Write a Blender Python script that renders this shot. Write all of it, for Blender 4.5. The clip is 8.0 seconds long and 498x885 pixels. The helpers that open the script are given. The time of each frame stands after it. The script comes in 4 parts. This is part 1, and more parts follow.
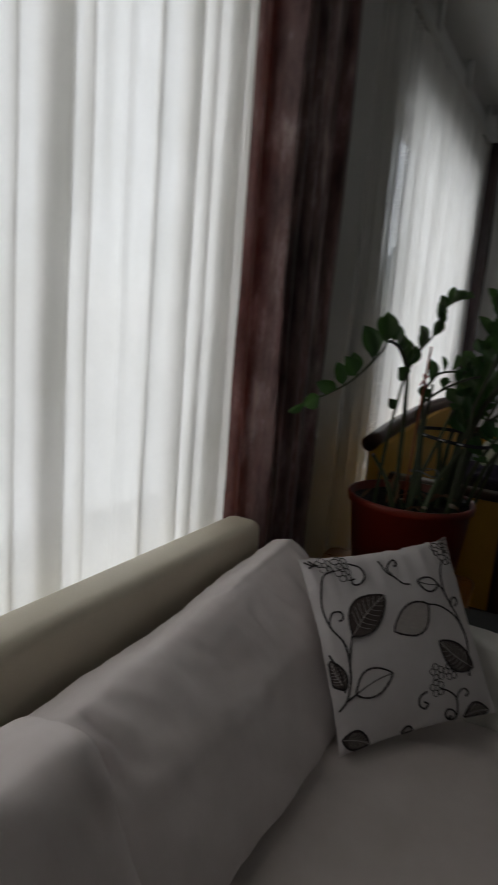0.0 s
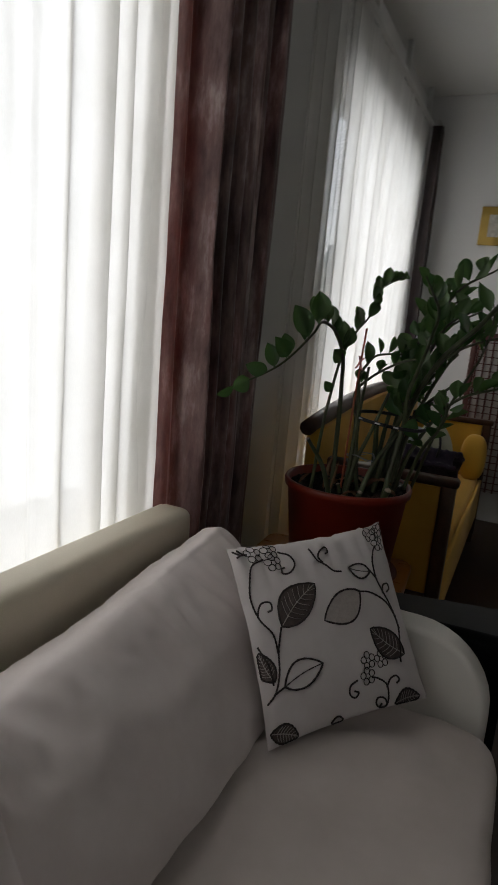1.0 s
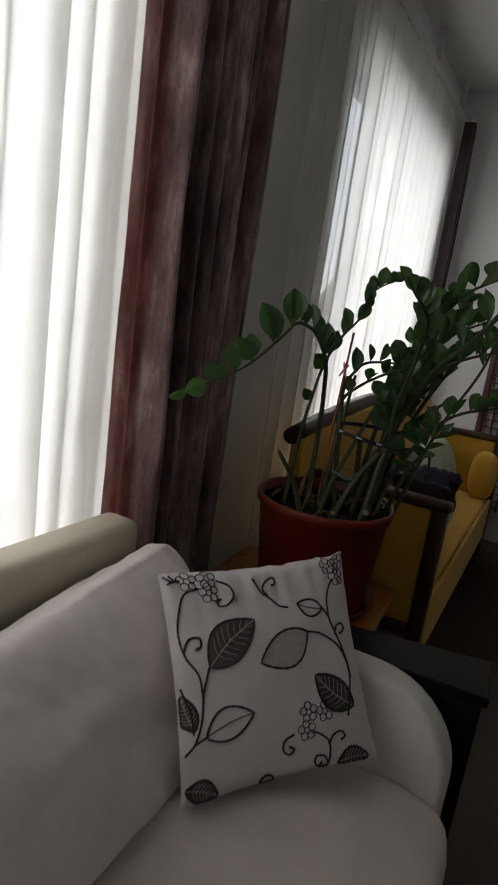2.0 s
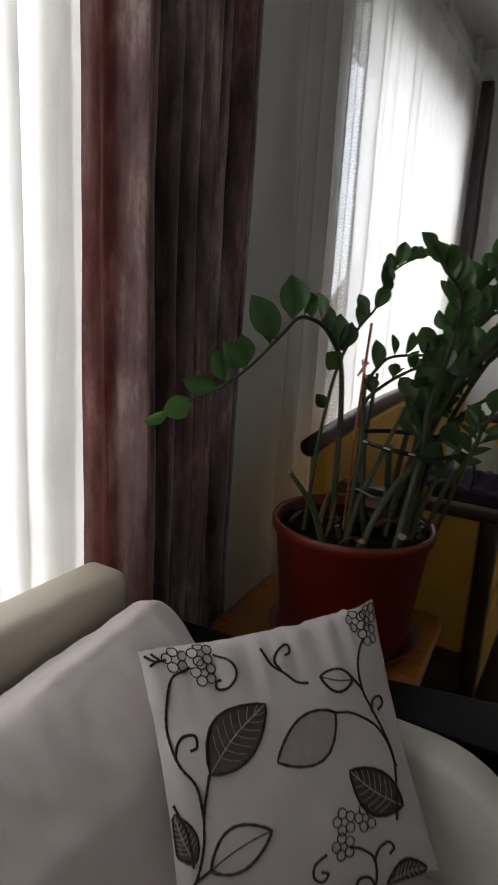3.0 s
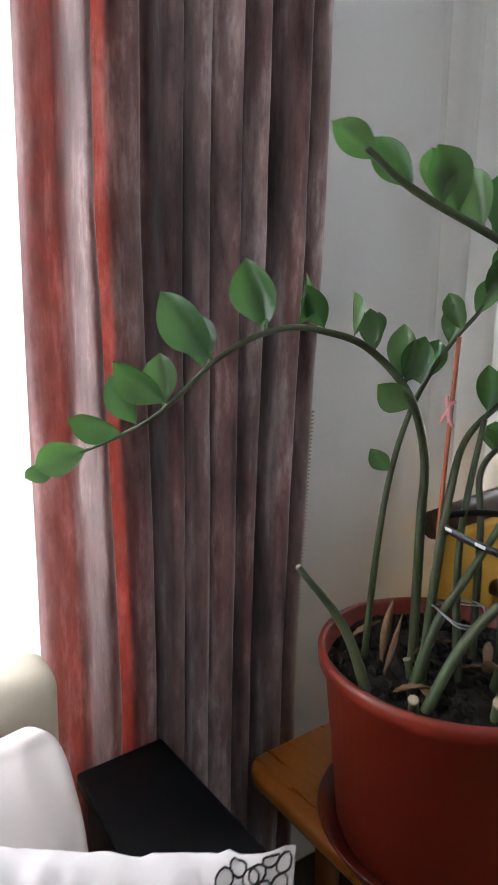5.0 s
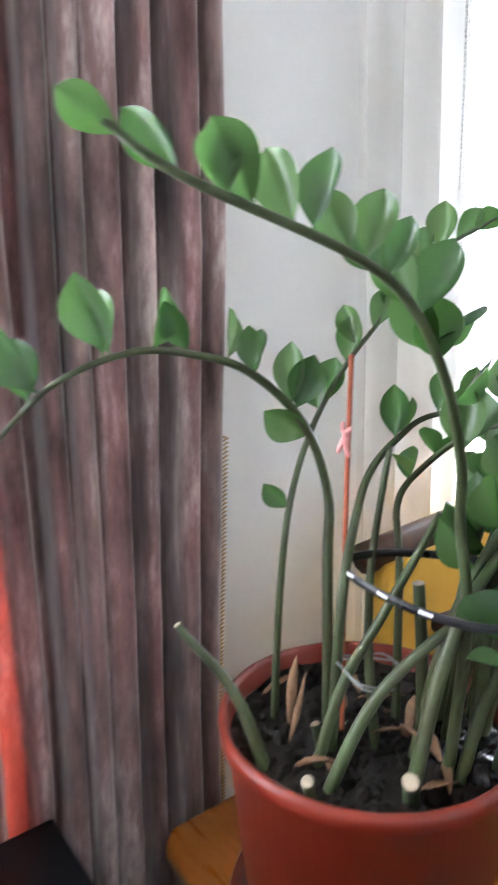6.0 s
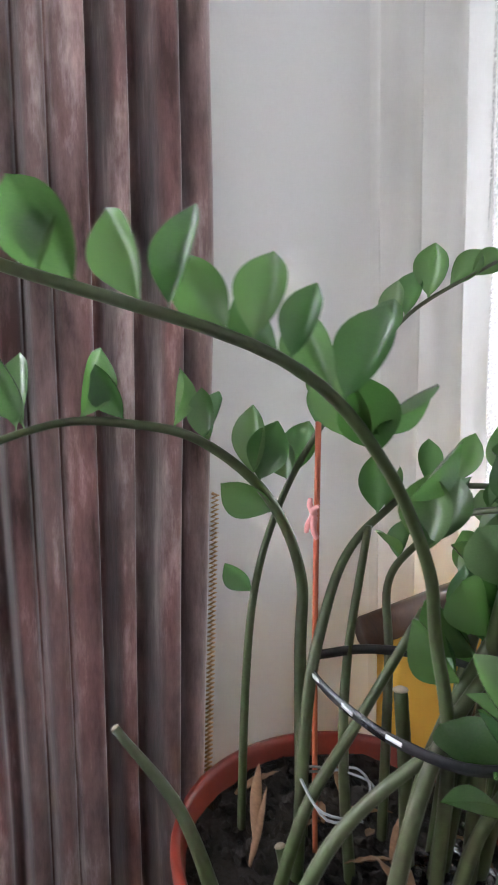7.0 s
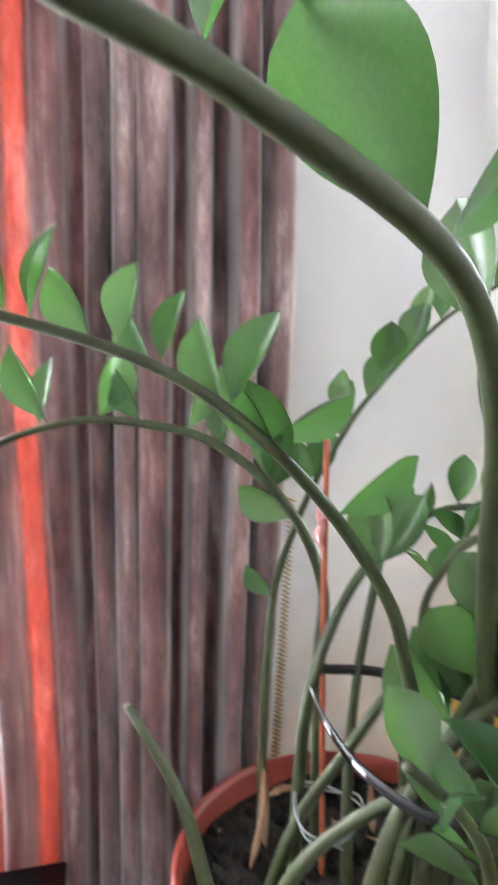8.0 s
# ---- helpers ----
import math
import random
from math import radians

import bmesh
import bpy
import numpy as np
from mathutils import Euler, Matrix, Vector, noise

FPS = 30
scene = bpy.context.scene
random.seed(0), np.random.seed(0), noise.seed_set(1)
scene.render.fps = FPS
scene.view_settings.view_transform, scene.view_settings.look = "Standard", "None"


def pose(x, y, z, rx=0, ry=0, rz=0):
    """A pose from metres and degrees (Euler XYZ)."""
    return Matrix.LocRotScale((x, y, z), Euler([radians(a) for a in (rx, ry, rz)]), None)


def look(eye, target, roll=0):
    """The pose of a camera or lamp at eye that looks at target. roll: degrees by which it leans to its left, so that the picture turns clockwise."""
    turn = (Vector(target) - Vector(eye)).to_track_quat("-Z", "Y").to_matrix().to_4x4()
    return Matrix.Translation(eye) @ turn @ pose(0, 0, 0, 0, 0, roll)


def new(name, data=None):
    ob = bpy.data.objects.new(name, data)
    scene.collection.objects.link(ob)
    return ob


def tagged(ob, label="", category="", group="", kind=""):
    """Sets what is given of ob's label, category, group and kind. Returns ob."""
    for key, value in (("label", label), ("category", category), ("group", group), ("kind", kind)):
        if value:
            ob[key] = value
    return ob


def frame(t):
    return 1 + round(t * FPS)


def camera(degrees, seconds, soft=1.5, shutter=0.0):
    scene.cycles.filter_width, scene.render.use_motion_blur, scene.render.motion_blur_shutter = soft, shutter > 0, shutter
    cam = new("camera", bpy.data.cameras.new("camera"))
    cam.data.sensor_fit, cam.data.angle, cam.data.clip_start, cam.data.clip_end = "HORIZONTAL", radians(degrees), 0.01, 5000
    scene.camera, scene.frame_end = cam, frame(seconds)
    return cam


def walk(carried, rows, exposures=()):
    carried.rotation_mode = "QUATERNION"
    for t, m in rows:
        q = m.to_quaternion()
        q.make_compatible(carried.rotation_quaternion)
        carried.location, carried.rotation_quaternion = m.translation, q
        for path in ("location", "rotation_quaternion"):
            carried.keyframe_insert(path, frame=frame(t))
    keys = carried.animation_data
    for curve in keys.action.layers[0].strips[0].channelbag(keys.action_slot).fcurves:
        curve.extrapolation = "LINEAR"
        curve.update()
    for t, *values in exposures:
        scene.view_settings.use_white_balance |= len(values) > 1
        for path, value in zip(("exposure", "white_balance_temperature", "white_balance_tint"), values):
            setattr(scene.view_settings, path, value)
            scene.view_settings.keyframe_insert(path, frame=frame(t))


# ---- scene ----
cam = camera(44.3, 8.0, shutter=0.5)
PATH = [
    (0, (0.825, -1.475, 1.383), (-0.124, 0.245, 1.008), 4.7),
    (0.5, (0.833, -1.464, 1.376), (0.081, 0.355, 1.023), 3.0),
    (1, (0.849, -1.389, 1.375), (0.045, 0.396, 0.965), 5.1),
    (1.5, (0.908, -1.264, 1.391), (0.018, 0.475, 0.962), 8.4),
    (1.7, (0.929, -1.227, 1.393), (0.048, 0.514, 0.954), 8.6),
    (2.8, (0.86, -0.944, 1.397), (-0.045, 0.798, 1.011), 5.0),
    (3, (0.847, -0.886, 1.394), (-0.118, 0.808, 0.948), 3.4),
    (3.5, (0.896, -0.692, 1.38), (-0.273, 0.874, 0.956), 7.2),
    (4, (0.922, -0.535, 1.364), (-0.472, 0.859, 1.03), 3.4),
    (4.2, (0.902, -0.478, 1.37), (-0.462, 0.936, 0.995), 4.1),
    (5.3, (0.961, -0.138, 1.35), (-0.758, 0.835, 1.037), 0.5),
    (5.5, (0.944, -0.117, 1.358), (-0.741, 0.908, 1.026), 0.0),
    (6, (0.935, -0.003, 1.364), (-0.722, 1.08, 1.081), -0.8),
    (6.5, (0.881, 0.099, 1.389), (-0.783, 1.19, 1.194), -0.1),
    (7, (0.911, 0.159, 1.411), (-0.855, 1.075, 1.203), -0.7),
    (7.5, (0.966, 0.287, 1.399), (-0.89, 0.969, 1.103), 1.7),
    (8, (0.984, 0.347, 1.409), (-0.981, 0.668, 1.225), 0.5),
]
walk(cam, [(t, look(eye, target, roll)) for t, eye, target, roll in PATH],
     exposures=((0.0, -1.45, 6600, 12), (0.5, -1.1, 6700, 13), (1.7, -0.85, 6750, 13), (3.0, -0.45, 6650, 15), (4.2, -0.28, 6450, 16), (5.3, 2.4, 6050, 13), (6.0, 2.8, 6000, 14), (6.6, 2.62, 5950, 15), (7.0, 2.38, 6120, 17), (7.5, 2.68, 6250, 16), (8.0, 3.05, 6150, 16)))

# ---- world and daylight ----
world = bpy.data.worlds.new("world")
scene.world = world
world.use_nodes = True
wn = world.node_tree.nodes
sky = wn.new("ShaderNodeTexSky")
sky.sky_type, sky.sun_disc = "NISHITA", False
sky.sun_elevation, sky.sun_rotation = radians(40), radians(-100)
wn["Background"].inputs["Strength"].default_value = 0.12
world.node_tree.links.new(sky.outputs[0], wn["Background"].inputs["Color"])


def lamp(name, kind, m, energy, **kw):
    data = bpy.data.lights.new(name, kind)
    data.energy = energy
    for key, value in kw.items():
        if key == "color":
            data.color = value
        elif key == "angle":
            data.angle = value
        elif key == "size":
            data.size = value
        elif key == "size_y":
            data.size_y = value
        elif key == "shape":
            data.shape = value
    ob = new(name, data)
    ob.matrix_basis = m
    return ob


# overcast sun, high over the window side
lamp("sun", "SUN", look((-4, -2, 5), (0, 0.5, 0.5)), 0.8, angle=radians(25), color=(1.0, 0.97, 0.93))
# the overcast sky before the windows, its light falling in from above
lamp("sky_light", "AREA", look((-2.3, 0.35, 1.75), (0, 0.35, 0.35)), 760, shape="RECTANGLE", size=13.0, size_y=6.0, color=(0.90, 0.96, 1.0))


# ---- materials ----
def material(name):
    m = bpy.data.materials.new(name)
    m.use_nodes = True
    n = m.node_tree.nodes
    return m, n, m.node_tree.links, n["Principled BSDF"]


def coords(n, l, scale, space="Object"):
    tc, mp = n.new("ShaderNodeTexCoord"), n.new("ShaderNodeMapping")
    mp.inputs["Scale"].default_value = scale if isinstance(scale, tuple) else (scale,) * 3
    l.new(tc.outputs[space], mp.inputs["Vector"])
    return mp.outputs["Vector"]


def noise_tex(n, l, vec, scale, detail=5.0, rough=0.6):
    t = n.new("ShaderNodeTexNoise")
    t.inputs["Scale"].default_value, t.inputs["Detail"].default_value, t.inputs["Roughness"].default_value = scale, detail, rough
    l.new(vec, t.inputs["Vector"])
    return t.outputs["Fac"]


def ramp(n, l, fac, stops):
    r = n.new("ShaderNodeValToRGB")
    e = r.color_ramp.elements
    while len(e) < len(stops):
        e.new(0.5)
    for el, (p, c) in zip(e, stops):
        el.position, el.color = p, (*c, 1)
    l.new(fac, r.inputs["Fac"])
    return r.outputs["Color"]


def bump(n, l, fac, strength, dist, normal=None):
    b = n.new("ShaderNodeBump")
    b.inputs["Strength"].default_value, b.inputs["Distance"].default_value = strength, dist
    l.new(fac, b.inputs["Height"])
    if normal:
        l.new(normal, b.inputs["Normal"])
    return b.outputs["Normal"]


def surface(name, low, high, rough=0.6, big=3.0, fine=60.0, relief=0.2, dist=0.002, metal=0.0, stretch=(1, 1, 1), spec=0.5, space="Object", sheen=0.0):
    """A surface with two scales of variation and a fine relief."""
    m, n, l, p = material(name)
    vec = coords(n, l, stretch, space)
    a, b = noise_tex(n, l, vec, big), noise_tex(n, l, vec, fine)
    mix = n.new("ShaderNodeMix")
    mix.data_type = "FLOAT"
    mix.inputs[0].default_value = 0.4
    l.new(a, mix.inputs[2])
    l.new(b, mix.inputs[3])
    l.new(ramp(n, l, mix.outputs[0], ((0.3, low), (0.7, high))), p.inputs["Base Color"])
    p.inputs["Metallic"].default_value = metal
    p.inputs["Specular IOR Level"].default_value = spec
    p.inputs["Sheen Weight"].default_value = sheen
    mr = n.new("ShaderNodeMapRange")
    mr.inputs["To Min"].default_value, mr.inputs["To Max"].default_value = max(0.02, rough - 0.1), min(1.0, rough + 0.1)
    l.new(a, mr.inputs["Value"])
    l.new(mr.outputs[0], p.inputs["Roughness"])
    l.new(bump(n, l, b, relief, dist), p.inputs["Normal"])
    return m


def cloth_material(name, low, high, weave=900.0, rough=0.9, wrinkle=9.0):
    """Woven cloth: fine weave, soft creases, sheen."""
    m, n, l, p = material(name)
    vec = coords(n, l, 1.0)
    a, b = noise_tex(n, l, vec, wrinkle, 4.0), noise_tex(n, l, vec, weave, 2.0)
    l.new(ramp(n, l, a, ((0.3, low), (0.7, high))), p.inputs["Base Color"])
    p.inputs["Roughness"].default_value = rough
    p.inputs["Sheen Weight"].default_value = 0.15
    p.inputs["Specular IOR Level"].default_value = 0.25
    l.new(bump(n, l, b, 0.25, 0.0008, bump(n, l, a, 0.25, 0.006)), p.inputs["Normal"])
    return m


M_WALL = surface("wall_paint", (0.80, 0.795, 0.785), (0.85, 0.845, 0.835), 0.85, 1.5, 180, 0.15, 0.0015)
M_CEIL = surface("ceiling_paint", (0.76, 0.75, 0.72), (0.82, 0.81, 0.78), 0.9, 1.2, 120, 0.1, 0.0015)
M_FLOOR = surface("parquet_wood", (0.022, 0.011, 0.006), (0.06, 0.028, 0.013), 0.35, 4, 40, 0.15, 0.001, stretch=(6, 1, 1))
M_SOFA = surface("cream_leather", (0.66, 0.58, 0.45), (0.76, 0.69, 0.56), 0.5, 4, 350, 0.35, 0.0012, spec=0.4)
M_SOFA_WHITE = surface("white_leather", (0.74, 0.71, 0.66), (0.80, 0.77, 0.72), 0.5, 4, 350, 0.3, 0.001, spec=0.4)
M_CUSHION = cloth_material("pale_cushion_cloth", (0.73, 0.65, 0.63), (0.81, 0.735, 0.715))
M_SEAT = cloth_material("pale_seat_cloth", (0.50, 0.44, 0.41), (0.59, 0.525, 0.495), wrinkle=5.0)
M_PILLOW = cloth_material("white_cotton", (0.62, 0.57, 0.565), (0.70, 0.65, 0.645), weave=700)
M_BLACK = surface("black_lacquer", (0.003, 0.003, 0.0035), (0.008, 0.008, 0.009), 0.34, 5, 90, 0.03, 0.0005, spec=0.18)
M_ORANGE = surface("orange_varnished_wood", (0.25, 0.075, 0.010), (0.40, 0.135, 0.02), 0.3, 5, 30, 0.1, 0.0008, stretch=(2, 14, 2))
M_POT = surface("red_plastic", (0.155, 0.013, 0.006), (0.21, 0.023, 0.008), 0.38, 6, 200, 0.08, 0.0006)
M_SAUCER = surface("dark_red_plastic", (0.10, 0.010, 0.006), (0.14, 0.018, 0.009), 0.4, 6, 200, 0.08, 0.0006)
M_SOIL = surface("potting_soil", (0.005, 0.0035, 0.0025), (0.024, 0.015, 0.009), 0.95, 22, 120, 1.0, 0.008)
M_STEM = surface("green_stem", (0.052, 0.046, 0.026), (0.066, 0.108, 0.038), 0.42, 9, 110, 0.3, 0.001)
M_WOOD = surface("dark_carved_wood", (0.035, 0.014, 0.008), (0.10, 0.045, 0.022), 0.32, 6, 50, 0.2, 0.001, stretch=(2, 10, 2))
M_YELLOW = surface("yellow_upholstery", (0.62, 0.33, 0.025), (0.78, 0.45, 0.05), 0.75, 5, 400, 0.3, 0.001, sheen=0.2)
M_STRAP = surface("black_strap", (0.01, 0.01, 0.012), (0.03, 0.03, 0.035), 0.3, 20, 300, 0.3, 0.0006)
M_DRY = surface("dry_leaf", (0.12, 0.06, 0.03), (0.30, 0.17, 0.09), 0.8, 30, 200, 0.4, 0.001)
M_CUT = surface("cut_stem_end", (0.30, 0.24, 0.17), (0.45, 0.37, 0.28), 0.8, 60, 300, 0.3, 0.0006)
M_REDSTICK = surface("red_stick", (0.35, 0.07, 0.03), (0.48, 0.12, 0.05), 0.5, 30, 200, 0.2, 0.0005)
M_PINK = surface("pink_ribbon", (0.65, 0.25, 0.24), (0.75, 0.38, 0.36), 0.6, 30, 300, 0.3, 0.0006)


def leaf_material():
    m, n, l, p = material("glossy_leaf")
    vec = coords(n, l, 1.0)
    rnd = n.new("ShaderNodeObjectInfo").outputs["Random"]
    add = n.new("ShaderNodeMath")
    add.operation = "MULTIPLY_ADD"
    l.new(noise_tex(n, l, vec, 40.0), add.inputs[0])
    add.inputs[1].default_value = 0.5
    l.new(rnd, add.inputs[2])
    col = ramp(n, l, add.outputs[0], ((0.2, (0.030, 0.068, 0.032)), (0.6, (0.058, 0.114, 0.052)), (1.0, (0.115, 0.175, 0.082))))
    l.new(col, p.inputs["Base Color"])
    p.inputs["Roughness"].default_value = 0.16
    p.inputs["Specular IOR Level"].default_value = 0.65
    l.new(bump(n, l, noise_tex(n, l, vec, 160.0), 0.08, 0.0008), p.inputs["Normal"])
    tr, mx = n.new("ShaderNodeBsdfTranslucent"), n.new("ShaderNodeMixShader")
    tr.inputs["Color"].default_value = (0.12, 0.30, 0.06, 1)
    mx.inputs[0].default_value = 0.30
    l.new(p.outputs[0], mx.inputs[1])
    l.new(tr.outputs[0], mx.inputs[2])
    l.new(mx.outputs[0], n["Material Output"].inputs["Surface"])
    return m


def sheer_material(name, lace, gathers=40.0):
    """White voile: light passes through; an optional embroidered border."""
    m, n, l, p = material(name)
    vec = coords(n, l, 1.0)
    diff, tr, clear = n.new("ShaderNodeBsdfDiffuse"), n.new("ShaderNodeBsdfTranslucent"), n.new("ShaderNodeBsdfTransparent")
    col = ramp(n, l, noise_tex(n, l, vec, 4.0), ((0.3, (0.80, 0.79, 0.76)), (0.7, (0.88, 0.87, 0.85))))
    l.new(col, diff.inputs["Color"])
    l.new(col, tr.inputs["Color"])
    a, b = n.new("ShaderNodeMixShader"), n.new("ShaderNodeMixShader")
    a.inputs[0].default_value = 0.52
    l.new(diff.outputs[0], a.inputs[1])
    l.new(tr.outputs[0], a.inputs[2])
    weave = noise_tex(n, l, coords(n, l, (300.0, 300.0, 30.0)), 3.0, 2.0)
    uv, gather = n.new("ShaderNodeUVMap"), n.new("ShaderNodeMapping")
    gather.inputs["Scale"].default_value = (gathers, 0.4, 1.0)
    l.new(uv.outputs[0], gather.inputs["Vector"])
    pleat = n.new("ShaderNodeMapRange")
    pleat.inputs["From Min"].default_value, pleat.inputs["From Max"].default_value = 0.41, 0.52
    l.new(noise_tex(n, l, gather.outputs[0], 1.0, 3.0, 0.6), pleat.inputs["Value"])
    loose = n.new("ShaderNodeMath")
    loose.operation = "MULTIPLY_ADD"
    l.new(pleat.outputs[0], loose.inputs[0])
    loose.inputs[1].default_value = 0.7
    l.new(weave, loose.inputs[2])
    dense = n.new("ShaderNodeMapRange")
    dense.inputs["To Min"].default_value, dense.inputs["To Max"].default_value = 0.58, 0.70
    l.new(pleat.outputs[0], dense.inputs["Value"])
    l.new(dense.outputs[0], a.inputs[0])
    gap = n.new("ShaderNodeMapRange")
    gap.inputs["From Min"].default_value, gap.inputs["From Max"].default_value = 0.35, 1.35
    gap.inputs["To Min"].default_value, gap.inputs["To Max"].default_value = 0.02, 0.14
    l.new(loose.outputs[0], gap.inputs["Value"])
    fac = gap.outputs[0]
    if lace:
        vor = n.new("ShaderNodeTexVoronoi")
        vor.feature = "DISTANCE_TO_EDGE"
        vor.inputs["Scale"].default_value = 115.0
        l.new(vec, vor.inputs["Vector"])
        th = n.new("ShaderNodeMapRange")
        th.inputs["From Min"].default_value, th.inputs["From Max"].default_value = 0.02, 0.12
        th.inputs["To Min"].default_value, th.inputs["To Max"].default_value = 0.0, 0.55
        l.new(vor.outputs["Distance"], th.inputs["Value"])
        fac = th.outputs[0]
    l.new(fac, b.inputs[0])
    l.new(a.outputs[0], b.inputs[1])
    l.new(clear.outputs[0], b.inputs[2])
    l.new(b.outputs[0], n["Material Output"].inputs["Surface"])
    return m


def velvet_material(name, glow_bands, dark, mid, worn):
    """Crushed velvet in taupe, thin enough to glow against a window; optional bands place that red glow."""
    m, n, l, p = material(name)
    uv = n.new("ShaderNodeUVMap")
    sep = n.new("ShaderNodeSeparateXYZ")
    l.new(uv.outputs[0], sep.inputs[0])
    vec, streaked = coords(n, l, (1, 1, 0.30)), coords(n, l, (1, 1, 0.05))
    crush, fine, streak = noise_tex(n, l, vec, 10.0, 8.0, 0.68), noise_tex(n, l, vec, 260.0, 3.0), noise_tex(n, l, streaked, 55.0, 4.0, 0.6)
    both = n.new("ShaderNodeMix")
    both.data_type = "FLOAT"
    both.inputs[0].default_value = 0.18
    l.new(crush, both.inputs[2])
    l.new(streak, both.inputs[3])
    taupe = ramp(n, l, both.outputs[0], ((0.38, dark), (0.53, mid), (0.68, worn)))
    # red translucency set in bands where window light glows through the taupe
    if glow_bands:
        thin = ramp(n, l, sep.outputs["X"], ((0.0, (0.10,) * 3), (0.08, (0.10,) * 3), (0.11, (0.05,) * 3), (0.175, (0.025,) * 3), (0.185, (0.19,) * 3), (0.233, (0.19,) * 3), (0.245, (0.010,) * 3)))
    else:
        thin = ramp(n, l, sep.outputs["X"], ((0.0, (0.03,) * 3), (1.0, (0.03,) * 3)))
    # the pile leans red in broad patches
    blush = n.new("ShaderNodeMix")
    blush.data_type, blush.blend_type = "RGBA", "MULTIPLY"
    l.new(ramp(n, l, noise_tex(n, l, coords(n, l, (1, 1, 0.16)), 9.0, 3.0), ((0.45, (0.0,) * 3), (0.62, (0.75,) * 3))), blush.inputs[0])
    l.new(taupe, blush.inputs[6])
    blush.inputs[7].default_value = (0.95, 0.66, 0.66, 1)
    l.new(blush.outputs[2], p.inputs["Base Color"])
    p.inputs["Roughness"].default_value = 0.75
    p.inputs["Sheen Weight"].default_value = 0.8
    p.inputs["Sheen Roughness"].default_value = 0.45
    p.inputs["Specular IOR Level"].default_value = 0.2
    l.new(bump(n, l, fine, 0.3, 0.001, bump(n, l, crush, 0.5, 0.004)), p.inputs["Normal"])
    tr, mx = n.new("ShaderNodeBsdfTranslucent"), n.new("ShaderNodeMixShader")
    tr.inputs["Color"].default_value = (0.62, 0.07, 0.035, 1)
    l.new(thin, mx.inputs[0])
    l.new(p.outputs[0], mx.inputs[1])
    l.new(tr.outputs[0], mx.inputs[2])
    l.new(mx.outputs[0], n["Material Output"].inputs["Surface"])
    return m


M_LEAF = leaf_material()
M_SHEER = sheer_material("white_voile", False, 46.0)
M_SHEER_FAR = sheer_material("white_voile_far", False, 30.0)
M_SHEER_SIDE = sheer_material("white_voile_side", False, 3.0)
M_LACE = sheer_material("white_lace", True)
M_VELVET = velvet_material("glow_banded_velvet", True, (0.090, 0.059, 0.058), (0.29, 0.196, 0.19), (0.78, 0.66, 0.64))
# the same taupe velvet, with its backlit shade put into the colours
M_SHADED_VELVET = velvet_material("silhouette_velvet", False, (0.02, 0.015, 0.016), (0.045, 0.035, 0.036), (0.08, 0.065, 0.065))
M_GLASS, _n, _l, _p = material("window_glass")
_p.inputs["Transmission Weight"].default_value, _p.inputs["Roughness"].default_value, _p.inputs["IOR"].default_value = 1.0, 0.0, 1.45
M_FRAME = surface("white_window_paint", (0.76, 0.76, 0.74), (0.82, 0.82, 0.80), 0.4, 4, 120, 0.08, 0.0008)


# ---- building helpers ----
def mesh_object(name, bm, mat, smooth=True):
    me = bpy.data.meshes.new(name)
    bmesh.ops.recalc_face_normals(bm, faces=bm.faces[:])
    bm.to_mesh(me)
    bm.free()
    if smooth:
        me.polygons.foreach_set("use_smooth", [True] * len(me.polygons))
    me.materials.append(mat)
    return new(name, me)


def part(name, bm, mat, parent=None, label="", smooth=True):
    ob = mesh_object(name, bm, mat, smooth)
    ob.parent = parent
    if label:
        tagged(ob, label)
    return ob


def root(name, m, label, category, group="", kind=""):
    ob = new(name)
    ob.empty_display_size = 0.1
    ob.matrix_basis = m
    return tagged(ob, label, category, group, kind)


def box(size, at=(0, 0, 0), bevel=0.0, segments=2, bm=None):
    """A box of that size centred at a point, with rounded edges."""
    out = bm or bmesh.new()
    tmp = bmesh.new()
    bmesh.ops.create_cube(tmp, size=1.0, matrix=Matrix.Translation(at) @ Matrix.Diagonal((*size, 1)))
    if bevel:
        bmesh.ops.bevel(tmp, geom=tmp.edges[:], offset=bevel, segments=segments, profile=0.5, affect="EDGES")
    me = bpy.data.meshes.new("tmp")
    tmp.to_mesh(me)
    tmp.free()
    out.from_mesh(me)
    bpy.data.meshes.remove(me)
    return out


def span(a, b, bevel=0.0, segments=2, bm=None):
    """A box from corner to corner."""
    return box([abs(q - p) for p, q in zip(a, b)], [(p + q) / 2 for p, q in zip(a, b)], bevel, segments, bm)


def soft_box(size, power=6.0, n=14, crease=0.0, seed=0.0):
    """A stuffed block: a cube swollen to a rounded form, with soft creases."""
    bm = bmesh.new()
    bmesh.ops.create_cube(bm, size=2.0)
    bmesh.ops.subdivide_edges(bm, edges=bm.edges[:], cuts=n, use_grid_fill=True)
    for v in bm.verts:
        c = v.co.copy()
        r = (abs(c.x) ** power + abs(c.y) ** power + abs(c.z) ** power) ** (-1 / power)
        q = c * r
        w = Vector([q[i] * size[i] / 2 for i in range(3)])
        if crease:
            w += q.normalized() * crease * (noise.noise(w * 7 + Vector((seed, 0, 0))) + 0.6 * noise.noise(w * 19 + Vector((0, seed, 0))))
        v.co = w
    return bm


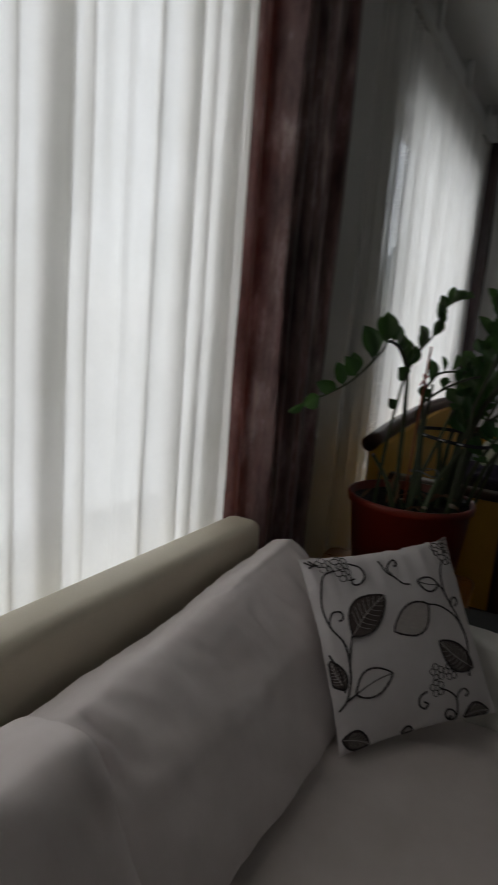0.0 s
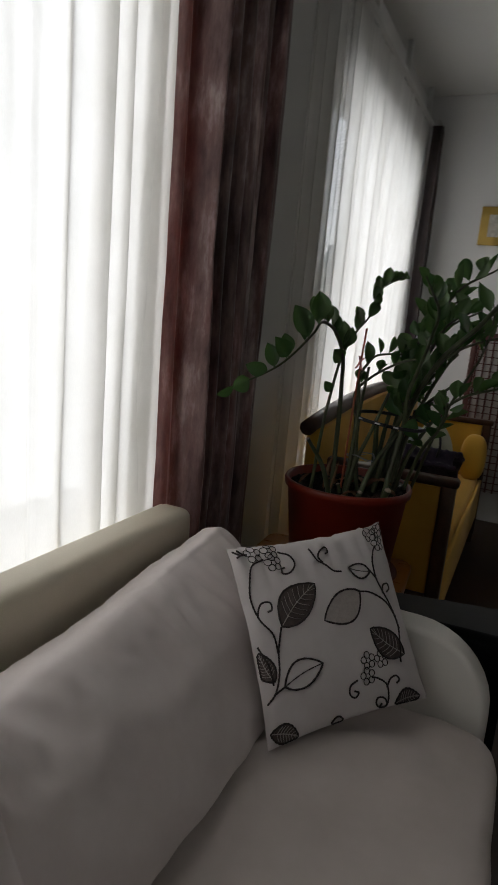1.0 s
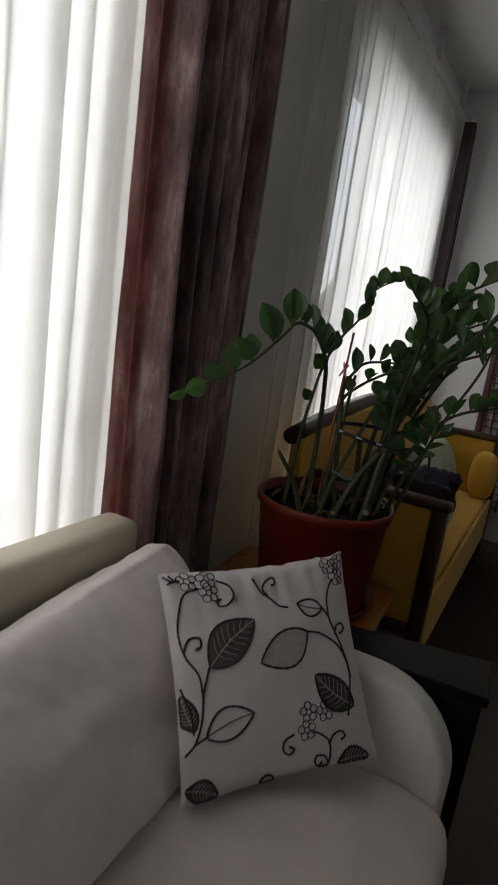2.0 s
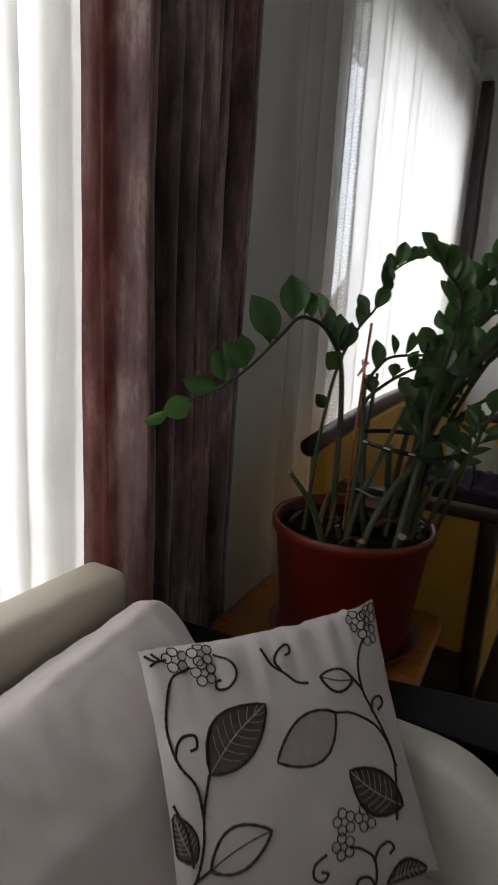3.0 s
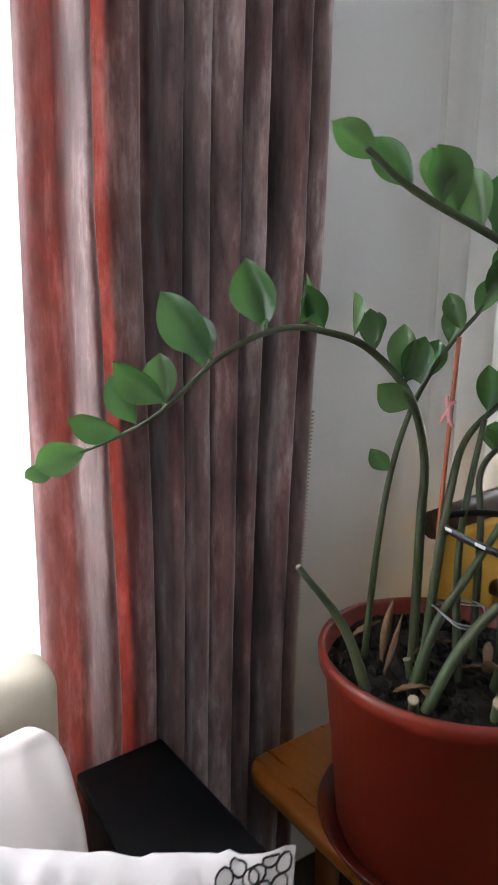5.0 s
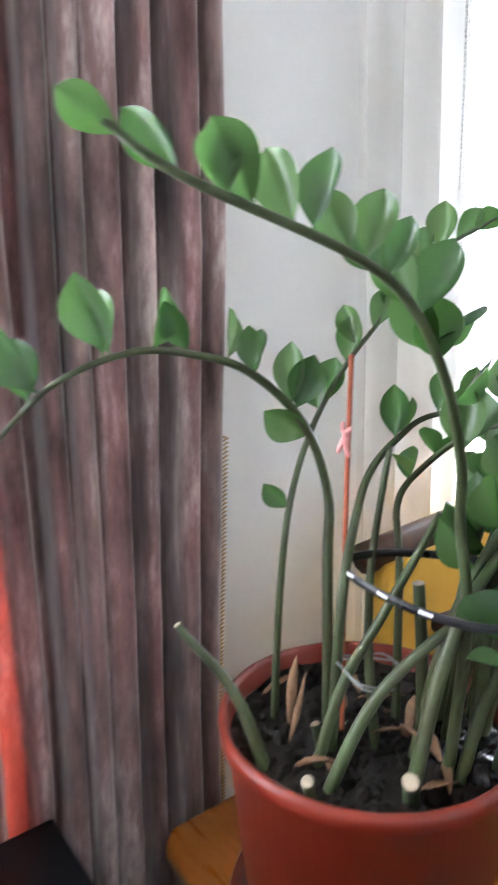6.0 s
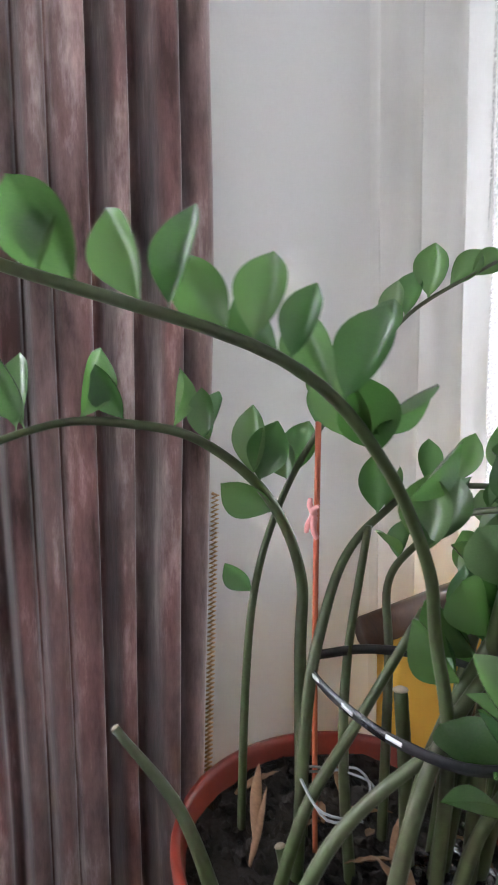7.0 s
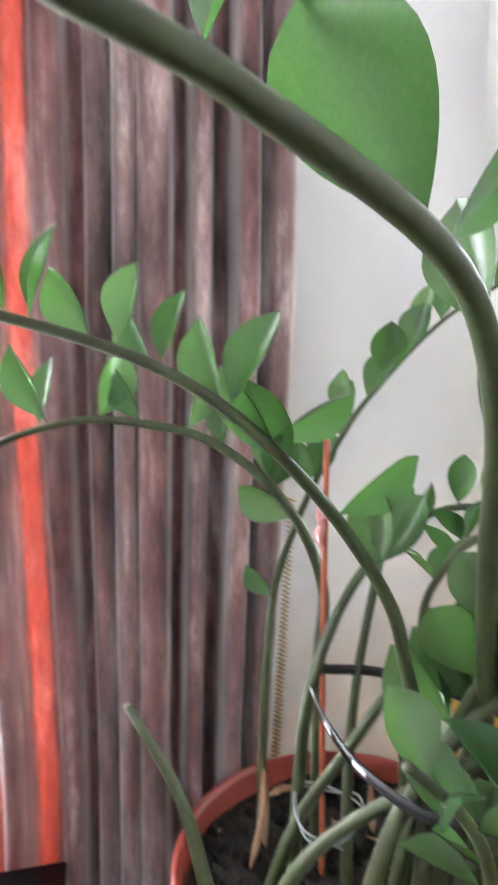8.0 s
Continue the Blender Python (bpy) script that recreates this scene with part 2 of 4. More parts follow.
def smooth_path(points, steps=6):
    """A Catmull-Rom line through the points."""
    pts = [Vector(p) for p in points]
    pts = [pts[0] * 2 - pts[1]] + pts + [pts[-1] * 2 - pts[-2]]
    out = []
    for i in range(1, len(pts) - 2):
        a, b, c, d = pts[i - 1:i + 3]
        for k in range(steps):
            t = k / steps
            out.append(0.5 * ((2 * b) + (c - a) * t + (2 * a - 5 * b + 4 * c - d) * t * t + (3 * b - a - 3 * c + d) * t ** 3))
    return out + [pts[-2]]


def tube(points, radius, sides=8, bm=None, cap=True):
    """A round bar along a line; radius is a function of 0..1."""
    bm = bm or bmesh.new()
    rings, side = [], None
    for i, p in enumerate(points):
        d = (points[min(i + 1, len(points) - 1)] - points[max(i - 1, 0)]).normalized()
        side = (side - d * side.dot(d)).normalized() if side else d.orthogonal().normalized()
        up = d.cross(side)
        r = radius(i / (len(points) - 1))
        rings.append([bm.verts.new(p + r * (math.cos(a) * side + math.sin(a) * up)) for a in (2 * math.pi * k / sides for k in range(sides))])
    for a, b in zip(rings, rings[1:]):
        for k in range(sides):
            bm.faces.new((a[k], a[(k + 1) % sides], b[(k + 1) % sides], b[k]))
    if cap:
        bm.faces.new(rings[0][::-1])
        bm.faces.new(rings[-1])
    return bm


def lathe(profile, sides=64):
    """A turned form from (radius, height) pairs."""
    bm = bmesh.new()
    rings = [[bm.verts.new((r * math.cos(2 * math.pi * k / sides), r * math.sin(2 * math.pi * k / sides), z)) for k in range(sides)] for r, z in profile]
    for a, b in zip(rings, rings[1:]):
        for k in range(sides):
            bm.faces.new((a[k], a[(k + 1) % sides], b[(k + 1) % sides], b[k]))
    bm.faces.new(rings[0][::-1])
    bm.faces.new(rings[-1])
    return bm


def extrude_outline(outline, y0, y1, bevel=0.0, segments=3):
    """A plate with an outline in x and z, from y0 to y1."""
    bm = bmesh.new()
    f = bm.faces.new([bm.verts.new((x, y0, z)) for x, z in outline])
    ext = bmesh.ops.extrude_face_region(bm, geom=[f])
    bmesh.ops.translate(bm, verts=[v for v in ext["geom"] if isinstance(v, bmesh.types.BMVert)], vec=(0, y1 - y0, 0))
    if bevel:
        edges = [e for e in bm.edges if abs(e.verts[0].co.y - e.verts[1].co.y) < 1e-6]
        bmesh.ops.bevel(bm, geom=edges, offset=bevel, segments=segments, profile=0.5, affect="EDGES")
    return bm


def hanging(y0, y1, z0, z1, x, folds, depth, sway, seed, rows=24, per=14, flare=0.3, even=0.35):
    """A hanging cloth in irregular folds along y, with u across the cloth."""
    rng = random.Random(seed)
    amp = [rng.uniform(1 - 1.3 * even, 1 + 0.7 * even) for _ in range(folds + 2)]
    wid = [rng.uniform(0.7, 1.4) for _ in range(folds)]
    total = sum(wid)
    edges = [0]
    for w in wid:
        edges.append(edges[-1] + w / total)
    bm = bmesh.new()
    uvl = bm.loops.layers.uv.new("UVMap")
    cols = folds * per + 1
    grid = []
    for r in range(rows + 1):
        h = r / rows
        z = z1 + (z0 - z1) * h
        line = []
        for c in range(cols):
            s = c / per
            k = min(int(s), folds - 1)
            f = s - k
            a = amp[k] * (1 - f) + amp[k + 1] * f
            base = edges[k] + (edges[k + 1] - edges[k]) * f
            open_ = (0.75 + flare * h)
            drift = 0.012 * noise.noise(Vector((s * 0.7, h * 2.2, seed)))
            px = x + depth * a * open_ * math.cos(2 * math.pi * s) + drift + 0.004 * noise.noise(Vector((s * 3, h * 9, seed)))
            py = y0 + (y1 - y0) * base + sway * a * math.sin(2 * math.pi * s + 0.6) * (1 if 0 < c < cols - 1 else 0) + 0.010 * noise.noise(Vector((s * 0.9 + 9, h * 2.0, seed)))
            line.append((bm.verts.new((px, py, z)), s / folds, h))
        grid.append(line)
    for r in range(rows):
        for c in range(cols - 1):
            q = (grid[r][c], grid[r][c + 1], grid[r + 1][c + 1], grid[r + 1][c])
            face = bm.faces.new([v for v, _, _ in q])
            for loop, (_, u, w) in zip(face.loops, q):
                loop[uvl].uv = (u, w)
    return bm


def pleated(profile, z0, z1, rows=64, per=7, seed=1.0):
    """A heavy curtain hung in set pleats: (y, x) knots of its plan, drawn together and slumped lower down."""
    plan = smooth_path([(x, y, 0) for y, x in profile], per)
    y0, y1 = profile[0][0], profile[-1][0]
    bm = bmesh.new()
    uvl = bm.loops.layers.uv.new("UVMap")
    grid = []
    for r in range(rows + 1):
        z = z1 + (z0 - z1) * r / rows
        low = max(0.0, min(1.0, (1.55 - z) / 0.85))
        line = []
        for p in plan:
            y = p.y
            pull = 0.034 * math.exp(-((y - 0.14) / 0.10) ** 2) - 0.040 * max(0.0, (y - 0.33) / 0.27)
            wave = noise.noise(Vector((y * 9, z * 1.6, seed)))
            x = -0.05 + (p.x + 0.05) * (1 + 0.25 * noise.noise(Vector((y * 5, z * 1.1, seed + 4)))) + 0.006 * wave + 0.0025 * noise.noise(Vector((y * 40, z * 7, seed)))
            line.append((bm.verts.new((x, y + low * pull + 0.006 * noise.noise(Vector((y * 6, z * 1.3, seed + 9))), z)), (y - y0) / (y1 - y0)))
        grid.append(line)
    for r in range(rows):
        for c in range(len(plan) - 1):
            q = (grid[r][c], grid[r][c + 1], grid[r + 1][c + 1], grid[r + 1][c])
            face = bm.faces.new([v for v, _ in q])
            for loop, (_, u) in zip(face.loops, q):
                loop[uvl].uv = (u, r / rows)
    return bm


# ---- the room ----
CEIL, X_WALL, X_OUT, X_FAR, Y_NEAR, Y_FAR = 2.99, -0.16, -0.40, 3.6, -3.4, 3.42
SILL, HEAD = 0.56, 2.52
W1, W2 = (-2.45, 0.19), (1.45, 3.12)
floor = tagged(part("floor", span((X_OUT, Y_NEAR - 0.2, -0.12), (X_FAR + 0.2, Y_FAR + 0.2, -0.006)), M_FLOOR, smooth=False), "dark reddish-brown wooden parquet floor of the room", "floor", kind="structure")
tagged(part("ceiling", span((X_OUT, Y_NEAR - 0.2, CEIL), (X_FAR + 0.2, Y_FAR + 0.2, CEIL + 0.15)), M_CEIL, smooth=False), "plain white painted ceiling over the room", "ceiling", kind="structure")
wall = bmesh.new()
for y0, y1, z0, z1 in ((Y_NEAR - 0.2, W1[0], 0, CEIL), (W1[1], W2[0], 0, CEIL), (W2[1], Y_FAR, 0, CEIL),
                       (W1[0], W1[1], 0, SILL), (W2[0], W2[1], 0, SILL), (W1[0], W1[1], HEAD, CEIL), (W2[0], W2[1], HEAD, CEIL)):
    span((X_OUT, y0, z0), (X_WALL, y1, z1), bm=wall)
tagged(part("wall_west", wall, M_WALL, smooth=False), "pale painted window wall with two openings", "wall", kind="structure")
tagged(part("wall_north", span((X_OUT, Y_FAR, 0), (X_FAR + 0.2, Y_FAR + 0.2, CEIL)), M_WALL, smooth=False), "plain pale painted end wall", "wall", kind="structure")
tagged(part("wall_south", span((X_WALL, Y_NEAR - 0.2, 0), (X_FAR, Y_NEAR, CEIL)), M_WALL, smooth=False), "plain pale painted wall", "wall", kind="structure")
tagged(part("wall_east", span((X_FAR, Y_NEAR - 0.2, 0), (X_FAR + 0.2, Y_FAR, CEIL)), M_WALL, smooth=False), "plain pale painted wall", "wall", kind="structure")
for i, (a, b) in enumerate((W1, W2)):
    win = root(f"window_{i + 1}", pose(-0.30, (a + b) / 2, SILL), "white framed window behind white voile curtains", "window", kind="structure")
    w, h = b - a, HEAD - SILL
    fr = bmesh.new()
    for p, q in (((-0.03, -w / 2, 0), (0.03, w / 2, 0.06)), ((-0.03, -w / 2, h - 0.06), (0.03, w / 2, h)), ((-0.03, -w / 2, 0.06), (0.03, -w / 2 + 0.06, h - 0.06)), ((-0.03, w / 2 - 0.06, 0.06), (0.03, w / 2, h - 0.06))):
        span(p, q, bm=fr)
    part("window_frame", fr, M_FRAME, win, smooth=False)
    pane = part("pane", span((-0.004, -w / 2 + 0.06, 0.06), (0.004, w / 2 - 0.06, h - 0.06)), M_GLASS, win, smooth=False)
    pane.visible_shadow = False

# ---- curtains ----
rail_line = lambda y0, y1, x, z: [Vector((x, y0 + (y1 - y0) * k / 8, z)) for k in range(9)]


def curtain(name, label, bm, mat, top_y, x, z):
    ob = root(name, pose(0, 0, 0), label, "curtain")
    part("cloth", bm, mat, ob)
    hem = bmesh.new()
    span((x - 0.012, top_y[0], z), (x + 0.012, top_y[1], z + 0.035), 0.004, bm=hem)
    part("heading_tape", hem, M_SHEER, ob)
    return ob


curtain("sheer_curtain", "white translucent voile curtain in soft folds, lit from behind", hanging(-2.7, 0.24, 0.04, 2.74, -0.124, 31, 0.014, 0.046, 3, per=22, even=0.75), M_SHEER, (-2.7, 0.24), -0.124, 2.74)
second = curtain("sheer_curtain", "white translucent voile curtain with a lace band over the far window", hanging(1.42, 3.26, 0.04, 2.74, -0.085, 17, 0.014, 0.034, 8, per=18, even=0.6), M_SHEER_FAR, (0.95, 3.26), -0.085, 2.74)
part("lace_band", hanging(1.27, 1.43, 0.04, 2.74, -0.082, 2, 0.008, 0.004, 12, per=10), M_LACE, second, "white lace band sewn into the voile")
part("side_fold", hanging(0.95, 1.28, 0.04, 2.74, -0.088, 3, 0.016, 0.02, 14), M_SHEER_SIDE, second)
PLEATS = ((0.019, -0.070), (0.027, -0.052), (0.042, -0.046), (0.061, -0.058), (0.076, -0.060), (0.083, -0.010), (0.094, 0.026), (0.108, 0.020), (0.116, -0.020), (0.124, -0.060), (0.145, -0.060), (0.162, -0.054),
          (0.176, -0.034), (0.196, -0.032), (0.212, -0.048), (0.222, -0.096), (0.244, -0.098), (0.250, -0.040), (0.262, -0.026), (0.280, -0.030), (0.289, -0.048), (0.296, -0.012), (0.310, 0.000), (0.322, -0.008), (0.328, -0.020), (0.336, -0.002), (0.360, 0.004), (0.378, -0.006),
          (0.387, -0.090), (0.407, -0.096), (0.416, -0.034), (0.430, -0.020), (0.446, -0.028), (0.456, -0.092), (0.484, -0.094), (0.492, -0.020), (0.508, -0.004), (0.526, -0.012), (0.536, -0.066), (0.546, -0.028), (0.562, -0.016), (0.584, -0.024), (0.598, -0.058))
velvet = curtain("side_curtain", "taupe crushed velvet curtain in close folds, with red bands of window light glowing through", pleated(PLEATS, 0.02, 2.74), M_VELVET, (0.0, 0.60), -0.035, 2.74)
braid = [Vector((-0.064, 0.612 - 0.040 * max(0.0, min(1.0, (1.55 - z) / 0.85)) + 0.006 * (-1) ** k, z)) for k, z in ((k, 0.03 + 0.0042 * k) for k in range(282))]
part("braid_trim", tube(braid, lambda t: 0.0031, 5), surface("gold_braid", (0.40, 0.24, 0.10), (0.55, 0.36, 0.17), 0.7, 40, 300, 0.6, 0.001), velvet, "golden braided edge trim")
curtain("side_curtain", "taupe velvet curtain hanging at the end of the far window, coloured dark as a backlit silhouette", hanging(3.20, 3.36, 0.02, 2.74, -0.02, 4, 0.04, 0.01, 6), M_SHADED_VELVET, (3.2, 3.36), -0.02, 2.74)
track = root("curtain_rail", pose(0, 0, 0), "white curtain rail mounted under the ceiling above the windows", "curtain rail")
part("rail", span((-0.135, -2.9, 2.776), (-0.075, 3.38, 2.80), 0.004), M_FRAME, track)
for k in range(9):
    part("bracket", span((-0.12, -2.7 + 0.74 * k, 2.80), (-0.09, -2.66 + 0.74 * k, CEIL), 0.003), M_FRAME, track)

# ---- sofa ----
sofa = root("sofa", pose(0, 0, 0), "cream leather sofa with pale cushions under the window", "sofa")
part("base", span((-0.03, -2.30, 0.06), (0.86, 0.06, 0.30), 0.02), M_SOFA_WHITE, sofa)
part("backrest", span((-0.045, -2.33, 0.28), (0.068, 0.024, 0.842), 0.030, 4), M_SOFA, sofa, "cream leather backrest")
arm_line = [(0.30, 0.10), (0.30, 0.655), (0.33, 0.668)] + [(0.69 + 0.195 * math.sin(a), 0.47 + 0.198 * math.cos(a)) for a in [radians(10 * k) for k in range(0, 10)]] + [(0.885, 0.10)]
part("armrest", extrude_outline(arm_line, 0.045, 0.13, 0.018), M_SOFA_WHITE, sofa, "rounded white leather armrest")
part("armrest", extrude_outline(arm_line, -2.42, -2.335, 0.018), M_SOFA_WHITE, sofa, "rounded white leather armrest")
for k, (y0, y1) in enumerate(((-1.02, 0.04), (-2.33, -1.03))):
    shape = soft_box((0.83, y1 - y0, 0.20), 9.0, 34, 0.007, 3.0 + k)
    for v in shape.verts:
        # a soft ridge where the cover has crept, and a sat-in hollow
        d = math.hypot(v.co.x - 0.27, (v.co.y + 0.11) * 0.9) - 0.40
        v.co.z += (0.023 * math.exp(-(d / 0.032) ** 2) - 0.010 * math.exp(-((d + 0.4) / 0.25) ** 2)) * (1 if v.co.z > 0.05 and v.co.x < 0.25 else 0)
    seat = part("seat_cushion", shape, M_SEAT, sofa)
    seat.location = (0.51, (y0 + y1) / 2, 0.375)
for k, (y0, y1, cx, cz, depth, lean) in enumerate(((-0.965, -0.003, 0.262, 0.628, 0.20, -24), (-1.98, -0.925, 0.325, 0.660, 0.25, -20))):
    shape = soft_box((depth, y1 - y0, 0.41), 6.0, 64, 0.007, 7.0 + 2 * k)
    half = (y1 - y0) / 2
    for v in shape.verts:
        # drawn-out upper corners, a slumped foot and short creases under the top edge
        ear = max(0.0, (abs(v.co.y) / half - 0.74) / 0.26) ** 1.3 * max(0.0, v.co.z / 0.205)
        v.co.z += 0.058 * ear ** 1.5 + (0.034 * v.co.y / half - 0.002) * max(0.0, v.co.z / 0.205) * (1 - k)
        v.co.x = (v.co.x + depth / 2) * (1 - (0.42, 0.12)[k] * max(0.0, min(1.0, v.co.z / 0.205)) ** 1.2) - depth / 2
        v.co.z -= 0.026 * max(0.0, v.co.z / 0.205) * (1 - (v.co.y / half) ** 2)
        v.co.x += 0.030 * ear
        v.co.x += 0.035 * max(0.0, -v.co.z / 0.205)
        pleat = math.sin(95 * v.co.y + 40 * v.co.z + 5 * noise.noise(v.co * 9)) * max(0.0, 1 - abs(v.co.z - 0.10) / 0.075) * max(0.0, noise.noise(Vector((v.co.y * 4, 3.0, k))) + 0.25)
        v.co.x += 0.019 * pleat
        v.co.x += 0.008 * noise.noise(Vector((v.co.y * 26, v.co.z * 9 + v.co.y * 12, 2.0 + k))) * max(0.0, v.co.z / 0.205 + 0.3)
    back = part("back_cushion", shape, M_CUSHION, sofa)
    back.matrix_basis = pose(cx, (y0 + y1) / 2, cz, 0, lean, 0)
for x, y in ((0.05, -2.2), (0.05, -0.05), (0.80, -2.2), (0.80, -0.05)):
    leg = part("leg", lathe(((0.025, 0.0), (0.03, 0.06)), 16), M_WOOD, sofa)
    leg.location = (x, y, 0)

# ---- throw pillow ----
P_TL, P_TR, P_BR, P_BL = Vector((0.308, -0.216, 0.855)), Vector((0.557, 0.112, 0.868)), Vector((0.740, -0.022, 0.546)), Vector((0.470, -0.339, 0.500))
p_mid = (P_TL + P_TR + P_BR + P_BL) / 4
p_u = (P_TR - P_TL + P_BR - P_BL).normalized()
p_n = p_u.cross((P_TL - P_BL + P_TR - P_BR).normalized()).normalized()
p_v = p_n.cross(p_u)
pillow_pose = Matrix.Translation(p_mid) @ Matrix((p_u, p_v, p_n)).transposed().to_4x4()
HALF, PUFF = 0.212, 0.052


def pillow_at(u, v, lift=0.0, side=1):
    """A place on the pillow's face for u, v in -1..1."""
    inset_u, inset_v = 1 - 0.055 * (1 - v * v), 1 - 0.055 * (1 - u * u)
    swell = (max(0.0, 1 - u * u) * max(0.0, 1 - v * v)) ** 0.42
    rim = max(0.0, (v - 0.45) / 0.55) * 0.0065 * math.sin(u * 31 + 1.3 * math.sin(u * 9)) * (1 - v * v) ** 0.25 if v > 0.45 else 0
    z = side * (PUFF * swell + 0.004 * noise.noise(Vector((u * 3, v * 3, side)))) + rim
    sag = max(0.0, (v - 0.7) / 0.3) * (0.005 * noise.noise(Vector((u * 5.5, 4.0, 0.0))) + 0.003 * noise.noise(Vector((u * 15, 9.0, 0.0))))
    return Vector((u * HALF * inset_u, v * HALF * inset_v + sag, z + side * lift))


def pillow_shell(n=40):
    bm = bmesh.new()
    for side in (1, -1):
        g = [[bm.verts.new(pillow_at(-1 + 2 * i / n, -1 + 2 * j / n, 0, side)) for i in range(n + 1)] for j in range(n + 1)]
        for j in range(n):
            for i in range(n):
                bm.faces.new((g[j][i], g[j][i + 1], g[j + 1][i + 1], g[j + 1][i]))
    bmesh.ops.remove_doubles(bm, verts=bm.verts[:], dist=0.0004)
    return bm


pillow = root("throw_pillow", pillow_pose, "white cotton throw pillow with dark embroidered leaves and flowers", "pillow")
part("cover", pillow_shell(), M_PILLOW, pillow)

M_THREAD = surface("dark_thread", (0.018, 0.012, 0.011), (0.05, 0.035, 0.032), 0.7, 60, 900, 0.8, 0.0008)
M_FILL = surface("brown_stitching", (0.055, 0.038, 0.034), (0.13, 0.10, 0.09), 0.75, 80, 900, 0.8, 0.0008)
M_GREYFILL = surface("grey_stitching", (0.36, 0.31, 0.29), (0.50, 0.45, 0.43), 0.75, 120, 700, 0.6, 0.0008)
# embroidery, in the pillow's own face coordinates
VINES = (
    ((-0.97, -0.59), (-0.88, -0.5), (-0.81, -0.32), (-0.77, -0.1), (-0.7, 0.11)),
    ((-0.78, -0.16), (-0.8, 0.05), (-0.9, 0.22), (-0.93, 0.43), (-0.89, 0.63), (-0.81, 0.78), (-0.67, 0.83)),
    ((-0.91, 0.25), (-0.88, 0.33), (-0.83, 0.38), (-0.75, 0.37), (-0.75, 0.3), (-0.8, 0.28)),
    ((-0.48, 0.9), (-0.37, 0.83), (-0.35, 0.73), (-0.43, 0.65), (-0.51, 0.65), (-0.51, 0.7), (-0.47, 0.71)),
    ((-0.12, 0.88), (-0.07, 0.75), (0.01, 0.67), (0.1, 0.58), (0.19, 0.55)),
    ((-0.0, 0.69), (-0.03, 0.77), (0.03, 0.85), (0.11, 0.86), (0.11, 0.8), (0.06, 0.79)),
    ((0.79, 0.75), (0.67, 0.6), (0.65, 0.4), (0.7, 0.23), (0.76, 0.06), (0.8, -0.14), (0.74, -0.38), (0.69, -0.56)),
    ((0.57, 0.51), (0.65, 0.39)),
    ((0.36, 0.29), (0.51, 0.25), (0.69, 0.12), (0.78, -0.04), (0.8, -0.21)),
    ((0.69, 0.21), (0.73, 0.29), (0.81, 0.3), (0.82, 0.24), (0.76, 0.21)),
    ((0.31, -0.97), (0.4, -0.97), (0.43, -0.85), (0.42, -0.74), (0.33, -0.66), (0.25, -0.63)),
    ((0.41, -0.95), (0.37, -0.88), (0.29, -0.86), (0.26, -0.91), (0.3, -0.96), (0.34, -0.93)),
    ((0.42, -0.78), (0.48, -0.7), (0.57, -0.68), (0.61, -0.73), (0.56, -0.76)),
    ((0.06, -0.62), (-0.04, -0.66), (-0.06, -0.74), (0.0, -0.79), (0.05, -0.75), (0.0, -0.72)),
    ((-0.9, -0.52), (-0.83, -0.49), (-0.78, -0.47)),
    ((-0.89, -0.43), (-0.9, -0.24), (-0.94, -0.12), (-0.97, -0.04)),
)
VINES += (((-0.97, 0.95), (-0.9, 0.91), (-0.82, 0.9)), ((-0.95, 0.88), (-0.9, 0.91)), ((-0.92, 0.97), (-0.87, 0.91)))
LEAF_MOTIFS = (
    ((-0.69, 0.11), (-0.19, 0.48), 'dark'),
    ((-0.78, -0.47), (-0.32, -0.35), 'open'),
    ((0.36, 0.29), (-0.19, 0.07), 'grey'),
    ((0.58, 0.48), (0.3, 0.57), 'open'),
    ((0.77, -0.48), (0.37, -0.13), 'dark'),
    ((-0.88, -0.4), (-0.97, -0.1), 'dark'),
    ((-0.97, -0.86), (-0.68, -0.97), 'dark'),
    ((-0.29, -0.97), (-0.15, -0.97), 'grey'),
    ((0.52, -0.97), (0.87, -0.95), 'dark'),
)
FLOWER_MOTIFS = ((-0.76, 0.90), (-0.57, 0.92), (-0.58, 0.78), (0.76, 0.90), (0.90, 0.92), (0.85, 0.77), (0.24, -0.45), (0.42, -0.47), (0.20, -0.61))


def on_pillow(points, lift=0.0008):
    return [pillow_at(max(-0.985, min(0.985, u)), max(-0.985, min(0.985, v)), lift) for u, v in points]


def line2(points, steps=8):
    return [(p.x, p.y) for p in smooth_path([(u, v, 0) for u, v in points], steps)]


def stitched(points, r=0.0021):
    """A corded line of stitches."""
    pts = on_pillow(points)
    return tube(pts, lambda t: r * (0.85 + 0.3 * (int(t * len(pts)) % 2)), 5)


